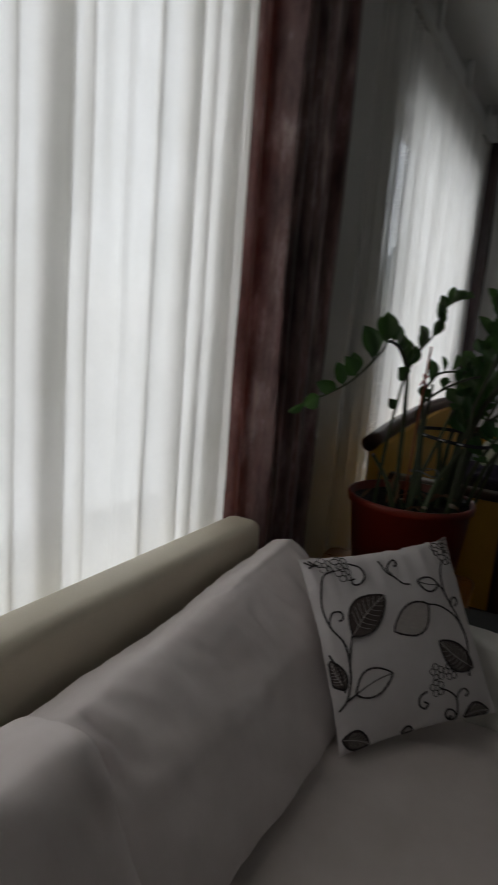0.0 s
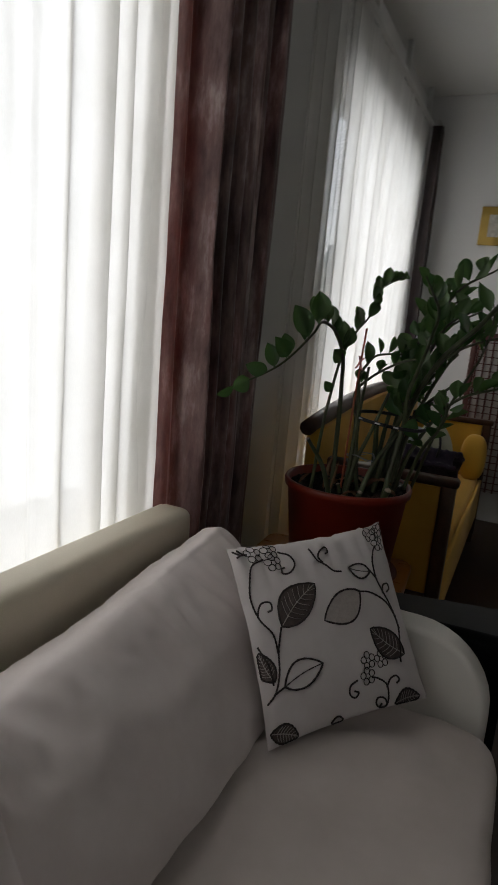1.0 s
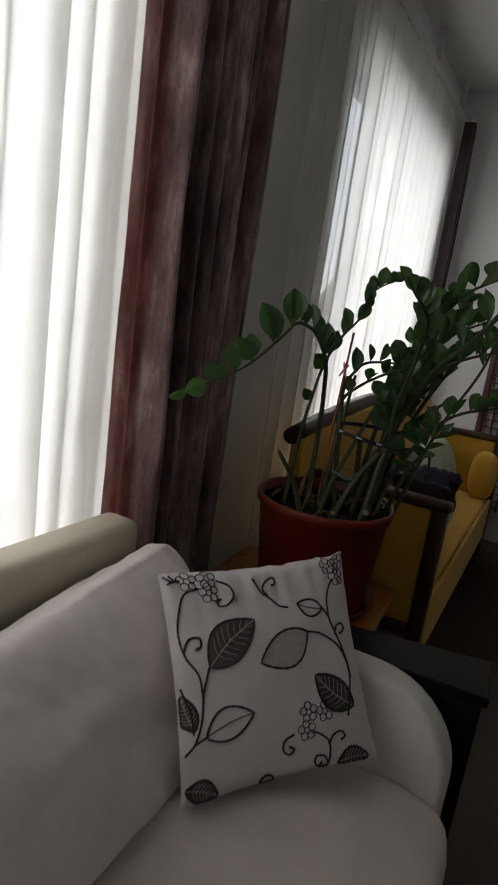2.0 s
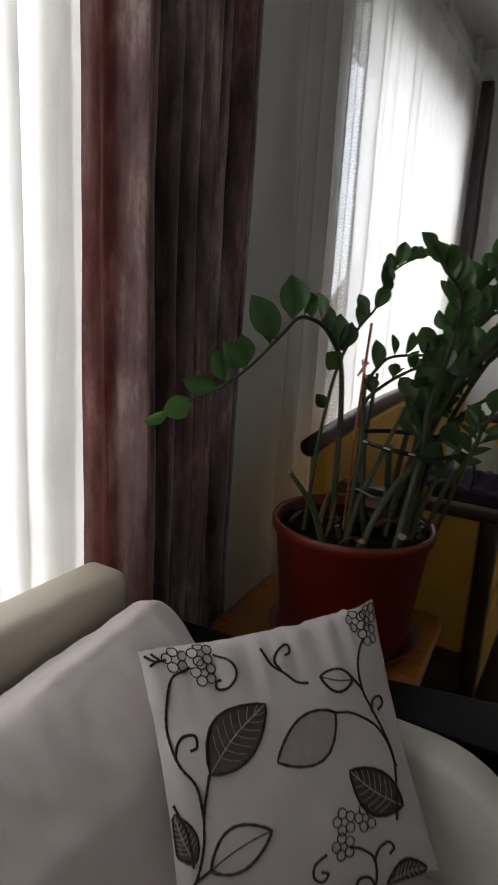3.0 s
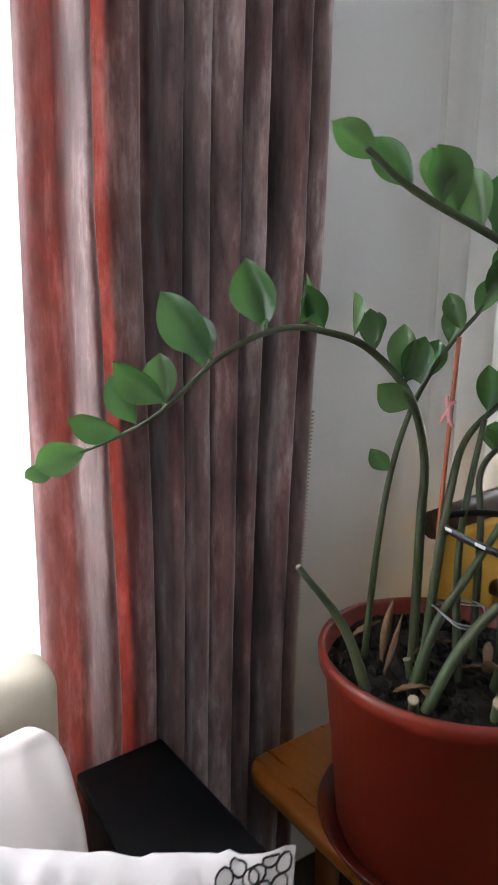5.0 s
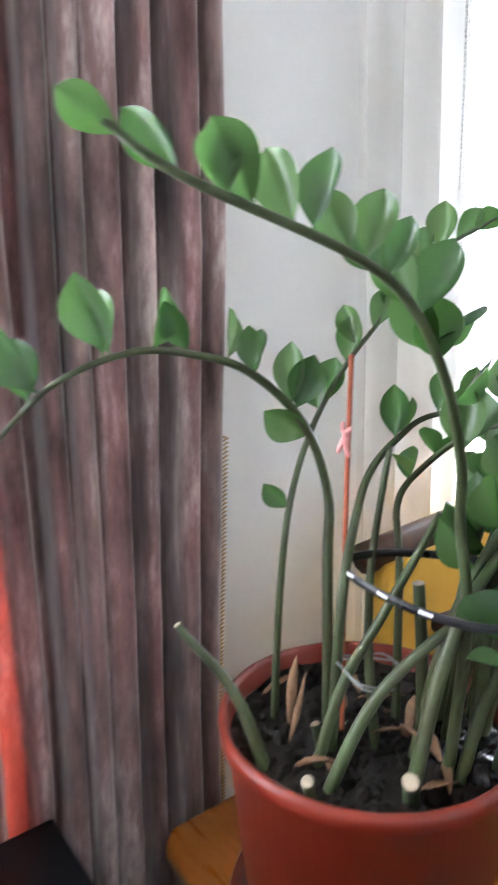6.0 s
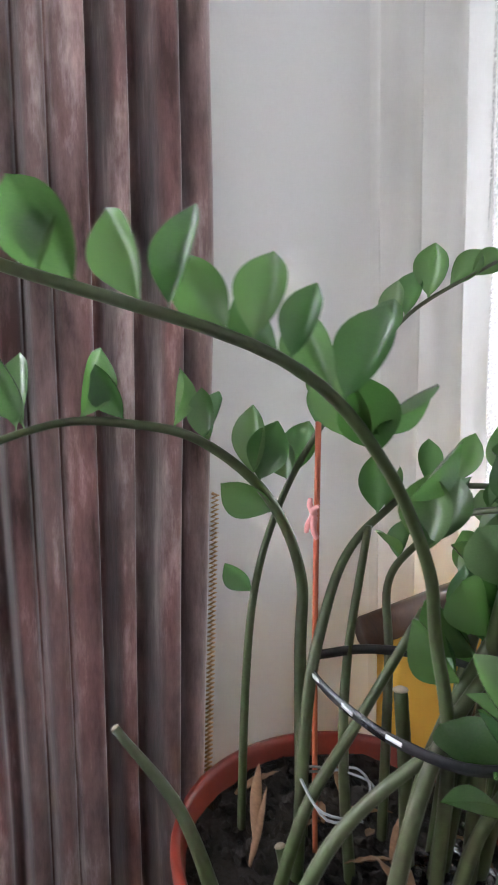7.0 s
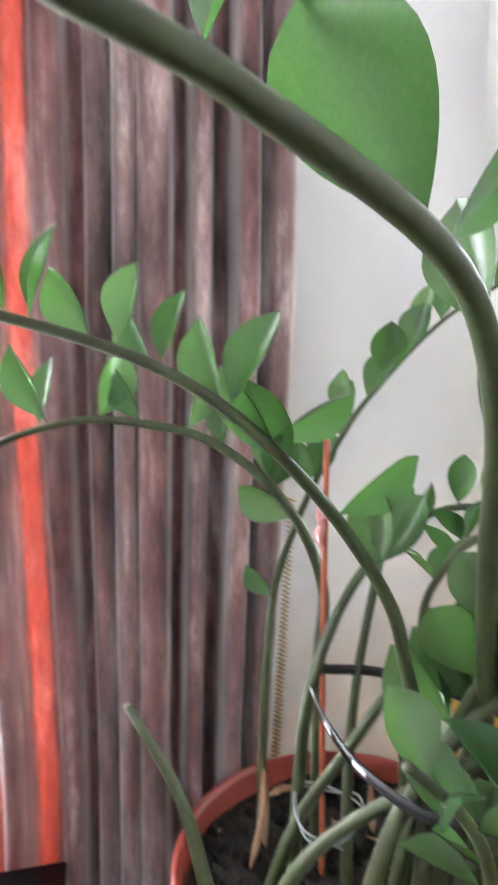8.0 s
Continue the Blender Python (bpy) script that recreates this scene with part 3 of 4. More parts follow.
for pts in VINES:
    part("embroidered_vine", stitched(line2(pts)), M_THREAD, pillow, "dark corded stitching")
for (a, b, fill) in LEAF_MOTIFS:
    a, b = Vector(a), Vector(b)
    d, w = b - a, 0.29 * (b - a).length
    nrm = Vector((-d.y, d.x)).normalized()
    side = lambda t, s: a + d * t + nrm * (s * w * math.sin(math.pi * t ** 0.9) ** 0.85 + 0.05 * d.length * math.sin(math.pi * t))
    rim = [tuple(side(k / 14, 1)) for k in range(15)] + [tuple(side(k / 14, -1)) for k in range(13, -1, -1)]
    leaf = part("embroidered_leaf", stitched(rim, 0.0022), M_THREAD, pillow, "dark stitched leaf")
    if fill != "open":
        bm = bmesh.new()
        g = [[bm.verts.new(p) for p in on_pillow([tuple(side(k / 14, s / 4)) for s in range(-4, 5)], 0.0006)] for k in range(15)]
        for r in range(14):
            for c in range(8):
                bm.faces.new((g[r][c], g[r][c + 1], g[r + 1][c + 1], g[r + 1][c]))
        bmesh.ops.remove_doubles(bm, verts=bm.verts[:], dist=1e-5)
        part("filling", bm, M_FILL if fill == "dark" else M_GREYFILL, leaf)
    veins = stitched([tuple(side(k / 10, 0)) for k in range(11)], 0.0011)
    if fill == "dark":
        for k in range(2, 9):
            for s in (1, -1):
                p, q = side(k / 10, 0), side(min(0.97, k / 10 + 0.13), 0.8 * s)
                tube(on_pillow([tuple(p), tuple((p + q) / 2 + d * -0.015), tuple(q)], 0.001), lambda t: 0.0007, 4, veins)
    if fill != "grey":
        part("vein", veins, M_GREYFILL if fill == "dark" else M_THREAD, leaf)
    else:
        veins.free()
for u, v in FLOWER_MOTIFS:
    bm = bmesh.new()
    for k in range(5):
        a = 2 * math.pi * k / 5 + 0.4
        cu, cv = u + 0.060 * math.cos(a), v + 0.060 * math.sin(a)
        tube(on_pillow([(cu + 0.036 * math.cos(a + t), cv + 0.036 * math.sin(a + t)) for t in [2 * math.pi * i / 10 for i in range(11)]]), lambda t: 0.0011, 4, bm)
    part("embroidered_flower", bm, M_THREAD, pillow, "small outlined five-petal flower")

# ---- black cabinet and wooden table ----
cab = root("side_cabinet", pose(0.36, 0.185, 0, 0, 0, 5), "narrow glossy black side cabinet beside the sofa", "cabinet")
for name, z0, z1, e in (("top", 0.615, 0.64, 0.0), ("body", 0.0, 0.615, 0.012)):
    out = [(-0.335 + e, 0.055 - e), (0.10, 0.055 - e), (0.30, 0.085 - e), (0.56 - e, 0.12 - e), (0.56 - e, -0.06), (0.10, -0.05), (-0.08 - e, -0.05), (-0.08 - e, -0.125 + e), (-0.335 + e, -0.105 + e)]
    bm = bmesh.new()
    f = bm.faces.new([bm.verts.new((x, y, z0)) for x, y in out])
    ext = bmesh.ops.extrude_face_region(bm, geom=[f])
    bmesh.ops.translate(bm, verts=[v for v in ext["geom"] if isinstance(v, bmesh.types.BMVert)], vec=(0, 0, z1 - z0))
    bmesh.ops.bevel(bm, geom=bm.edges[:], offset=0.005, segments=2, profile=0.5, affect="EDGES")
    part(name, bm, M_BLACK, cab, smooth=False)


def rounded_plate(w, d, r, z0, z1, bevel=0.006):
    bm = bmesh.new()
    pts = []
    for cx, cy, a0 in ((w / 2 - r, d / 2 - r, 0), (-w / 2 + r, d / 2 - r, 90), (-w / 2 + r, -d / 2 + r, 180), (w / 2 - r, -d / 2 + r, 270)):
        pts += [(cx + r * math.cos(radians(a0 + 15 * k)), cy + r * math.sin(radians(a0 + 15 * k))) for k in range(7)]
    f = bm.faces.new([bm.verts.new((x, y, z0)) for x, y in pts])
    ext = bmesh.ops.extrude_face_region(bm, geom=[f])
    bmesh.ops.translate(bm, verts=[v for v in ext["geom"] if isinstance(v, bmesh.types.BMVert)], vec=(0, 0, z1 - z0))
    bmesh.ops.bevel(bm, geom=[e for e in bm.edges if abs(e.verts[0].co.z - e.verts[1].co.z) < 1e-6], offset=bevel, segments=3, profile=0.5, affect="EDGES")
    return bm


table = root("side_table", pose(0.285, 0.625, 0, 0, 0, 4), "orange-brown varnished wooden side table under the plant", "table")
part("tabletop", rounded_plate(0.57, 0.44, 0.05, 0.485, 0.52, 0.012), M_ORANGE, table)
part("apron", span((-0.17, -0.13, 0.42), (0.23, 0.17, 0.485), 0.004), M_ORANGE, table)
for sx in (-0.14, 0.20):
    for sy in (-0.11, 0.155):
        leg = part("leg", lathe(((0.018, 0.0), (0.022, 0.2), (0.026, 0.42)), 16), M_ORANGE, table)
        leg.location = (sx, sy, 0)

# ---- pot ----
POT = Vector((0.34, 0.58, 0.52))
pot = root("flower_pot", pose(*POT), "large red plastic flower pot on a saucer, filled with soil", "flower pot")
part("saucer", lathe(((0.165, 0.0), (0.182, 0.004), (0.200, 0.035), (0.203, 0.037), (0.200, 0.04), (0.178, 0.012), (0.15, 0.008))), M_SAUCER, pot, "dark red plastic saucer")
part("body", lathe(((0.150, 0.010), (0.163, 0.012), (0.170, 0.03), (0.200, 0.305), (0.211, 0.312), (0.213, 0.330), (0.210, 0.338), (0.203, 0.338), (0.199, 0.330), (0.190, 0.27), (0.10, 0.265))), M_POT, pot)
soil = lathe([(0.194 * (1 - k / 12) + 0.001, 0.308) for k in range(13)], 40)
for v in soil.verts:
    v.co.z += 0.012 * noise.noise(v.co * 22) + 0.008 * noise.noise(v.co * 60)
part("soil", soil, M_SOIL, pot, "dark crumbly potting soil")
SOIL = POT.z + 0.29
chip_rng = random.Random(9)
chips = bmesh.new()
for k in range(420):
    a, r = chip_rng.uniform(0, 2 * math.pi), 0.185 * math.sqrt(chip_rng.random())
    s = chip_rng.uniform(0.004, 0.014)
    bmesh.ops.create_icosphere(chips, subdivisions=1, radius=s, matrix=pose(r * math.cos(a), r * math.sin(a), 0.309, chip_rng.uniform(0, 180), chip_rng.uniform(0, 180), 0) @ Matrix.Diagonal((1, chip_rng.uniform(0.4, 0.9), chip_rng.uniform(0.3, 0.7), 1)))
tagged(part("bark_mulch", chips, M_SOIL, pot, "dark crumbs of bark and soil", smooth=False), kind="stuff")

# ---- the plant ----
plant = root("zz_plant", pose(POT.x, POT.y, SOIL), "tall glossy green plant with arching stems of paired leaves", "plant")
to_plant = Matrix.Translation((-POT.x, -POT.y, -SOIL))


def leaf_mesh(width, bend, cup, curl=0.0):
    """A leaflet one unit long: a short stalk, broadest past the middle, drawn out to a point, folded along its midrib."""
    bm = bmesh.new()
    rows, half = 13, 4
    g = []
    for r in range(rows + 1):
        t = r / rows
        body = max(0.0, (t - 0.05) / 0.95)
        w = max(0.016 * (1 - t), width * math.sin(math.pi * min(0.999, body ** 1.22)) ** 0.72 * (1 - 0.25 * max(0.0, (t - 0.86) / 0.14)))
        line = []
        for c in range(-half, half + 1):
            k = c / half
            roll = curl * max(0.0, k) ** 2 * math.sin(math.pi * t)
            line.append(bm.verts.new((w * k * (1 - 0.16 * cup * abs(k)) - 0.35 * w * roll, t - 0.05 * abs(k) * w, bend * t * t + cup * w * abs(k) ** 1.5 + roll * 0.22 - 0.05 * math.sin(math.pi * t) + 0.014 * math.sin(8 * t + 2.4 * k) * abs(k))))
        g.append(line)
    for r in range(rows):
        for c in range(2 * half):
            bm.faces.new((g[r][c], g[r][c + 1], g[r + 1][c + 1], g[r + 1][c]))
    me = bpy.data.meshes.new("leaflet")
    bm.to_mesh(me)
    bm.free()
    me.polygons.foreach_set("use_smooth", [True] * len(me.polygons))
    me.materials.append(M_LEAF)
    return me


LEAVES = [leaf_mesh(0.30, -0.16, 0.35, 0.3), leaf_mesh(0.35, -0.06, 0.55), leaf_mesh(0.33, -0.26, 0.30, 0.6), leaf_mesh(0.37, 0.08, 0.45, 0.4), leaf_mesh(0.31, -0.12, 0.75)]
leaf_rng = random.Random(4)
# the plant's broad side: along the window wall, and out into the room
ALONG, OUTWARD = Vector((0.48, 0.877, 0)), Vector((0.877, -0.48, 0))


def leaflet(ob, p, way, face, size):
    face = (face - way * way.dot(face)).normalized()
    lf = new("leaflet", LEAVES[leaf_rng.randrange(5)])
    lf.parent = ob
    lf.matrix_basis = Matrix.Translation(p) @ Matrix((way.cross(face), way, face)).transposed().to_4x4() @ Matrix.Diagonal((size, size, size, 1))


def stem(points, r0, r1, leaves=0, first=0.4, size=0.075, up=0.75, spread=0.5, last=0.97, grow=0.0, cut=False, placed=()):
    """A stem along a line, with two rows of leaflets from the part `first` of its length."""
    path = [to_plant @ p for p in smooth_path(points, 7)]
    ob = part("stem", tube(path, lambda t: r0 + (r1 - r0) * t, 9), M_STEM, plant)
    if cut:
        end = path[-1] + (path[-1] - path[-2]).normalized() * 0.0025
        part("cut_end", tube([path[-1], path[-1].lerp(end, 0.6), end], lambda t: r1 * (1.15 - 0.5 * t), 9), M_CUT, ob, "pale dried cut end")
    lengths = [0.0]
    for a, b in zip(path, path[1:]):
        lengths.append(lengths[-1] + (b - a).length)

    def station(f):
        target = min(f, 0.995) * lengths[-1]
        i = max(j for j in range(len(path) - 1) if lengths[j] <= target)
        return path[i].lerp(path[i + 1], (target - lengths[i]) / max(1e-6, lengths[i + 1] - lengths[i])), (path[i + 1] - path[i]).normalized()

    for f, along, rise, out, s in placed:
        p, d = station(f)
        way = (ALONG * along + Vector((0, 0, 1)) * rise).normalized() + OUTWARD * out
        way.normalize()
        # blades show their broad side to the room, slim ones stand across it
        face = (OUTWARD - ALONG * 0.35 if out >= -0.3 else way.cross(OUTWARD) + OUTWARD * 0.25) + Vector([leaf_rng.gauss(0, 0.20) for _ in range(3)])
        leaflet(ob, p + way * (r0 + (r1 - r0) * f) * 0.6, way, face, s * leaf_rng.uniform(0.96, 1.06))
    for k in range(leaves):
        p, d = station(first + (last - first) * (k // 2 * 2 + 0.35 * (k % 2)) / max(1, leaves - 1))
        u = Vector((0, 0, 1)) - d * d.z
        u = u.normalized() if u.length > 0.25 else (Vector((0.6, -0.5, 0.3)) - d * d.dot(Vector((0.6, -0.5, 0.3)))).normalized()
        side = d.cross(u) * (1 if k % 2 else -1)
        way = (d * leaf_rng.uniform(0.25, 0.95) + side * spread * leaf_rng.uniform(0.3, 1.5) + u * up * leaf_rng.uniform(0.5, 1.4)).normalized()
        face = u * 0.35 - d * 0.25 - side * 0.9 + Vector([leaf_rng.gauss(0, 0.45) for _ in range(3)])
        s = size * leaf_rng.uniform(0.75, 1.15) * (1 - grow * k / max(1, leaves - 1))
        leaflet(ob, p + way * (r0 + (r1 - r0) * first) * 0.6, way, face, s)
    return ob


B = SOIL - 0.02
# the long arch over the curtain: leaf stations with run, rise, outward lean and length
ARCH = ((0.413, -95, 60, 0.2, 0.080), (0.462, -5, 105, 0.1, 0.078), (0.455, 30, 95, 0.2, 0.078), (0.521, -15, 80, 0.1, 0.060), (0.528, 12, 70, -0.2, 0.058), (0.562, 18, 97, -0.4, 0.070),
        (0.609, -35, 70, 0.2, 0.062), (0.651, 60, 130, -0.35, 0.080), (0.697, -40, 106, 0.3, 0.093), (0.706, -8, 90, -0.2, 0.077), (0.776, -75, 90, 0.3, 0.097), (0.790, -20, 95, -0.2, 0.074),
        (0.844, -70, 52, 0.3, 0.081), (0.852, -5, 60, -0.1, 0.065), (0.888, -30, 55, 0.3, 0.065), (0.905, -60, 12, 0.2, 0.067), (0.950, -60, -22, 0.1, 0.065), (0.990, -60, -35, -0.1, 0.052))
stem(((0.294, 0.548, B), (0.292, 0.548, 1.063), (0.287, 0.552, 1.172), (0.294, 0.502, 1.274), (0.288, 0.421, 1.343), (0.289, 0.338, 1.366), (0.291, 0.261, 1.368), (0.301, 0.169, 1.334), (0.247, 0.096, 1.252), (0.165, -0.004, 1.190)), 0.0085, 0.002, placed=ARCH)
# the thin stem behind it
THIN = ((0.412, -55, 60, 0.1, 0.050), (0.575, -30, 95, 0.1, 0.068), (0.585, 30, 100, -0.1, 0.068), (0.657, 15, 130, 0.1, 0.070), (0.690, -35, 110, -0.2, 0.060), (0.720, 60, 110, 0.1, 0.070), (0.760, 10, 110, 0.2, 0.062), (0.800, 30, 100, -0.1, 0.060),
        (0.830, 0, 110, 0.2, 0.060), (0.860, 20, 110, -0.1, 0.060), (0.900, 10, 110, 0.1, 0.060), (0.930, 60, 70, 0.1, 0.055), (0.960, 60, 40, -0.1, 0.050), (0.990, 70, 20, 0.0, 0.050))
stem(((0.239, 0.488, B), (0.257, 0.489, 1.025), (0.273, 0.497, 1.165), (0.284, 0.528, 1.267), (0.312, 0.562, 1.349), (0.343, 0.589, 1.403), (0.344, 0.671, 1.486), (0.398, 0.753, 1.543)), 0.006, 0.002, placed=THIN)
# the high arch towards the room
HIGH = ((0.500, 10, 190, 0.0, 0.072), (0.510, 90, 150, -0.3, 0.067), (0.575, 180, 105, -0.45, 0.077), (0.635, -50, 145, 0.4, 0.067), (0.645, -110, 140, 0.3, 0.070), (0.660, 140, 110, -0.4, 0.068), (0.700, 70, 180, 0.1, 0.067), (0.705, -80, 165, -0.2, 0.065),
        (0.755, 30, 115, 0.2, 0.047), (0.760, -90, 110, -0.2, 0.050), (0.785, 40, 145, -0.1, 0.050), (0.800, -60, 100, 0.2, 0.051), (0.840, 20, 150, 0.1, 0.056), (0.855, -40, 120, -0.2, 0.053), (0.890, -60, 110, 0.2, 0.056), (0.910, -20, 110, -0.2, 0.051), (0.945, -90, 90, 0.1, 0.050), (0.985, -120, 80, 0.1, 0.046))
stem(((0.471, 0.592, B), (0.496, 0.591, 1.035), (0.501, 0.566, 1.168), (0.526, 0.531, 1.248), (0.565, 0.447, 1.351), (0.591, 0.346, 1.423), (0.590, 0.178, 1.471), (0.582, 0.132, 1.497)), 0.0080, 0.0025, placed=HIGH)
# the nearest thick stem
NEAR = ((0.570, -60, 220, -0.6, 0.070), (0.655, -70, 240, -0.28, 0.076), (0.707, 110, 180, -0.4, 0.056), (0.712, -190, 330, 0.2, 0.108), (0.817, 20, 110, -0.1, 0.050), (0.880, -60, 90, 0.2, 0.070), (0.940, 30, 100, -0.2, 0.070))
stem(((0.459, 0.661, B), (0.487, 0.651, 1.068), (0.516, 0.631, 1.168), (0.585, 0.588, 1.293), (0.676, 0.535, 1.390), (0.733, 0.478, 1.460), (0.788, 0.373, 1.501), (0.834, 0.301, 1.514), (0.930, 0.217, 1.551)), 0.0095, 0.0050, placed=NEAR)
# bare and leafy stems filling the pot
LOW = ((0.700, 70, 130, -0.35, 0.060), (0.690, -5, 150, 0.0, 0.074), (0.790, 10, 90, -0.2, 0.055), (0.830, 40, 95, 0.1, 0.060), (0.900, 60, 60, 0.0, 0.060), (0.950, 40, 80, 0.2, 0.060), (0.990, 80, -10, 0.0, 0.050))
stem(((0.350, 0.503, B), (0.361, 0.513, 1.039), (0.352, 0.541, 1.135), (0.335, 0.584, 1.199), (0.344, 0.629, 1.246), (0.374, 0.679, 1.280), (0.497, 0.760, 1.289)), 0.008, 0.003, placed=LOW)
stem(((0.35, 0.63, B), (0.32, 0.665, 1.04), (0.302, 0.677, 1.138), (0.351, 0.674, 1.201), (0.45, 0.652, 1.264), (0.53, 0.66, 1.285)), 0.007, 0.003, 8, 0.62, 0.058)
stem(((0.34, 0.42, B), (0.31, 0.38, 0.93), (0.271, 0.319, 1.027)), 0.010, 0.005, cut=True)
stem(((0.40, 0.44, B), (0.44, 0.50, 0.95), (0.50, 0.60, 1.06), (0.56, 0.70, 1.14)), 0.009, 0.005)
stem(((0.47, 0.52, B), (0.49, 0.56, 1.0), (0.50, 0.62, 1.10), (0.53, 0.72, 1.2), (0.60, 0.85, 1.30)), 0.010, 0.004, 8, 0.6, 0.07)
stem(((0.50, 0.64, B), (0.555, 0.62, 0.98), (0.60, 0.59, 1.06), (0.625, 0.555, 1.12), (0.63, 0.51, 1.165)), 0.007, 0.004, 10, 0.5, 0.066, 0.3, 0.9)
for pts, r in ((((0.405, 0.43, B), (0.418, 0.415, 0.845), (0.427, 0.404, 0.872)), 0.008), (((0.47, 0.53, B), (0.482, 0.517, 0.845), (0.491, 0.506, 0.868)), 0.011),
               (((0.34, 0.50, B), (0.335, 0.497, 0.84), (0.33, 0.495, 0.86)), 0.007),
               (((0.41, 0.62, B), (0.41, 0.615, 0.95), (0.405, 0.61, 1.06)), 0.009)):
    stem(pts, r, r * 0.9, cut=True)
for pts, r in ((((0.43, 0.64, B), (0.47, 0.65, 1.0), (0.53, 0.69, 1.12), (0.61, 0.75, 1.20)), 0.009),):
    stem(pts, r, r * 0.5)
# thick stems crossing in the front of the pot
for pts, r in ((((0.36, 0.46, B), (0.375, 0.50, 0.93), (0.40, 0.55, 1.03), (0.43, 0.62, 1.16)), 0.0085),
               (((0.385, 0.56, B), (0.36, 0.565, 0.95), (0.352, 0.575, 1.08), (0.358, 0.60, 1.24)), 0.0075)):
    stem(pts, r, r * 0.6)
stem(((0.52, 0.66, B), (0.60, 0.72, 1.10), (0.68, 0.78, 1.30), (0.70, 0.80, 1.42), (0.685, 0.80, 1.50)), 0.006, 0.002, 4, 0.75, 0.06)
# the taller stems leaning into the room
for k, (bx, by, tx, ty, tz, n) in enumerate(((0.40, 0.66, 0.60, 0.88, 1.50, 14), (0.42, 0.70, 0.68, 0.94, 1.60, 16), (0.44, 0.62, 0.66, 0.84, 1.47, 15), (0.42, 0.58, 0.75, 0.80, 1.38, 14),
                                             (0.46, 0.66, 0.80, 0.98, 1.45, 14), (0.42, 0.72, 0.64, 1.04, 1.46, 14), (0.48, 0.60, 0.78, 0.72, 1.22, 10))):
    stem(((bx, by, B), (bx + 0.15 * (tx - bx), by + 0.15 * (ty - by), B + 0.45 * (tz - B)), (bx + 0.5 * (tx - bx), by + 0.5 * (ty - by), B + 0.85 * (tz - B)), (tx, ty, tz)), 0.009, 0.003, n + 2, 0.40, 0.084)

# withered scraps on the soil
scrap_rng = random.Random(21)
SMALL_SCRAPS = []
for k in range(14):
    a, r, turn, s = scrap_rng.uniform(0, 2 * math.pi), 0.17 * math.sqrt(scrap_rng.random()), scrap_rng.uniform(0, 2 * math.pi), scrap_rng.uniform(0.018, 0.04)
    x, y = POT.x + r * math.cos(a), POT.y + r * math.sin(a)
    SMALL_SCRAPS.append((((x - s * math.cos(turn), y - s * math.sin(turn), 0.836), (x, y, 0.848), (x + s * math.cos(turn), y + s * math.sin(turn), 0.840 + scrap_rng.uniform(0, 0.03))), scrap_rng.uniform(0.004, 0.011)))
for k, (pts, w) in enumerate((*SMALL_SCRAPS, (((0.285, 0.485, 0.835), (0.295, 0.482, 0.90), (0.308, 0.480, 0.955)), 0.008), (((0.315, 0.462, 0.835), (0.322, 0.47, 0.88), (0.330, 0.478, 0.94)), 0.005),
                              (((0.40, 0.60, 0.84), (0.44, 0.575, 0.875), (0.49, 0.56, 0.872)), 0.018), (((0.36, 0.44, 0.835), (0.385, 0.46, 0.85), (0.40, 0.49, 0.845)), 0.010))):
    line = [to_plant @ p for p in smooth_path(pts, 5)]
    bm = bmesh.new()
    rows = []
    for i, p in enumerate(line):
        s = w * math.sin(math.pi * (0.12 + 0.86 * i / (len(line) - 1)))
        rows.append([bm.verts.new(p + Vector((0.75 * s * c, 0.6 * s * c, 0.5 * s * c * c + 0.002 * (i % 2)))) for c in (-1, 0, 1)])
    for a, b in zip(rows, rows[1:]):
        for c in (0, 1):
            bm.faces.new((a[c], a[c + 1], b[c + 1], b[c]))
    scrap = part("withered_leaf", bm, M_DRY, plant, "dry brown leaf scrap")
    scrap.modifiers.new("thickness", "SOLIDIFY").thickness = 0.0012

# ---- tie, stake and bag in the pot ----
tie = root("plant_tie", pose(0, 0, 0), "black strap with pale marks tied round the stems", "plant tie")
loop = smooth_path(((0.347, 0.536, 1.094), (0.358, 0.522, 1.084), (0.395, 0.519, 1.076), (0.440, 0.523, 1.070), (0.490, 0.536, 1.064), (0.550, 0.575, 1.060), (0.570, 0.65, 1.066), (0.50, 0.71, 1.080), (0.42, 0.67, 1.088), (0.365, 0.60, 1.094), (0.347, 0.536, 1.094)), 6)
bm = bmesh.new()
ring = []
for i, p in enumerate(loop):
    out = (Vector((p.x - 0.455, p.y - 0.61, 0))).normalized()
    ring.append([bm.verts.new(p + out * o + Vector((0, 0, h))) for o, h in ((0.0012, -0.0055), (0.0012, 0.0055), (-0.0012, 0.0055), (-0.0012, -0.0055))])
for a, b in zip(ring, ring[1:]):
    for c in range(4):
        bm.faces.new((a[c], a[(c + 1) % 4], b[(c + 1) % 4], b[c]))
part("strap", bm, M_STRAP, tie)
M_MARK = surface("pale_print_on_strap", (0.55, 0.56, 0.58), (0.75, 0.76, 0.78), 0.3, 30, 200, 0.1, 0.0004)
for x, y, z in ((0.371, 0.5185, 1.081), (0.427, 0.5195, 1.072), (0.484, 0.532, 1.0655), (0.535, 0.563, 1.061)):
    mark = part("mark", box((0.017, 0.0014, 0.005), bevel=0.0005), M_MARK, tie, "pale printed bar")
    mark.matrix_basis = pose(x, y, z, 0, 9, 4 if x < 0.46 else 22)
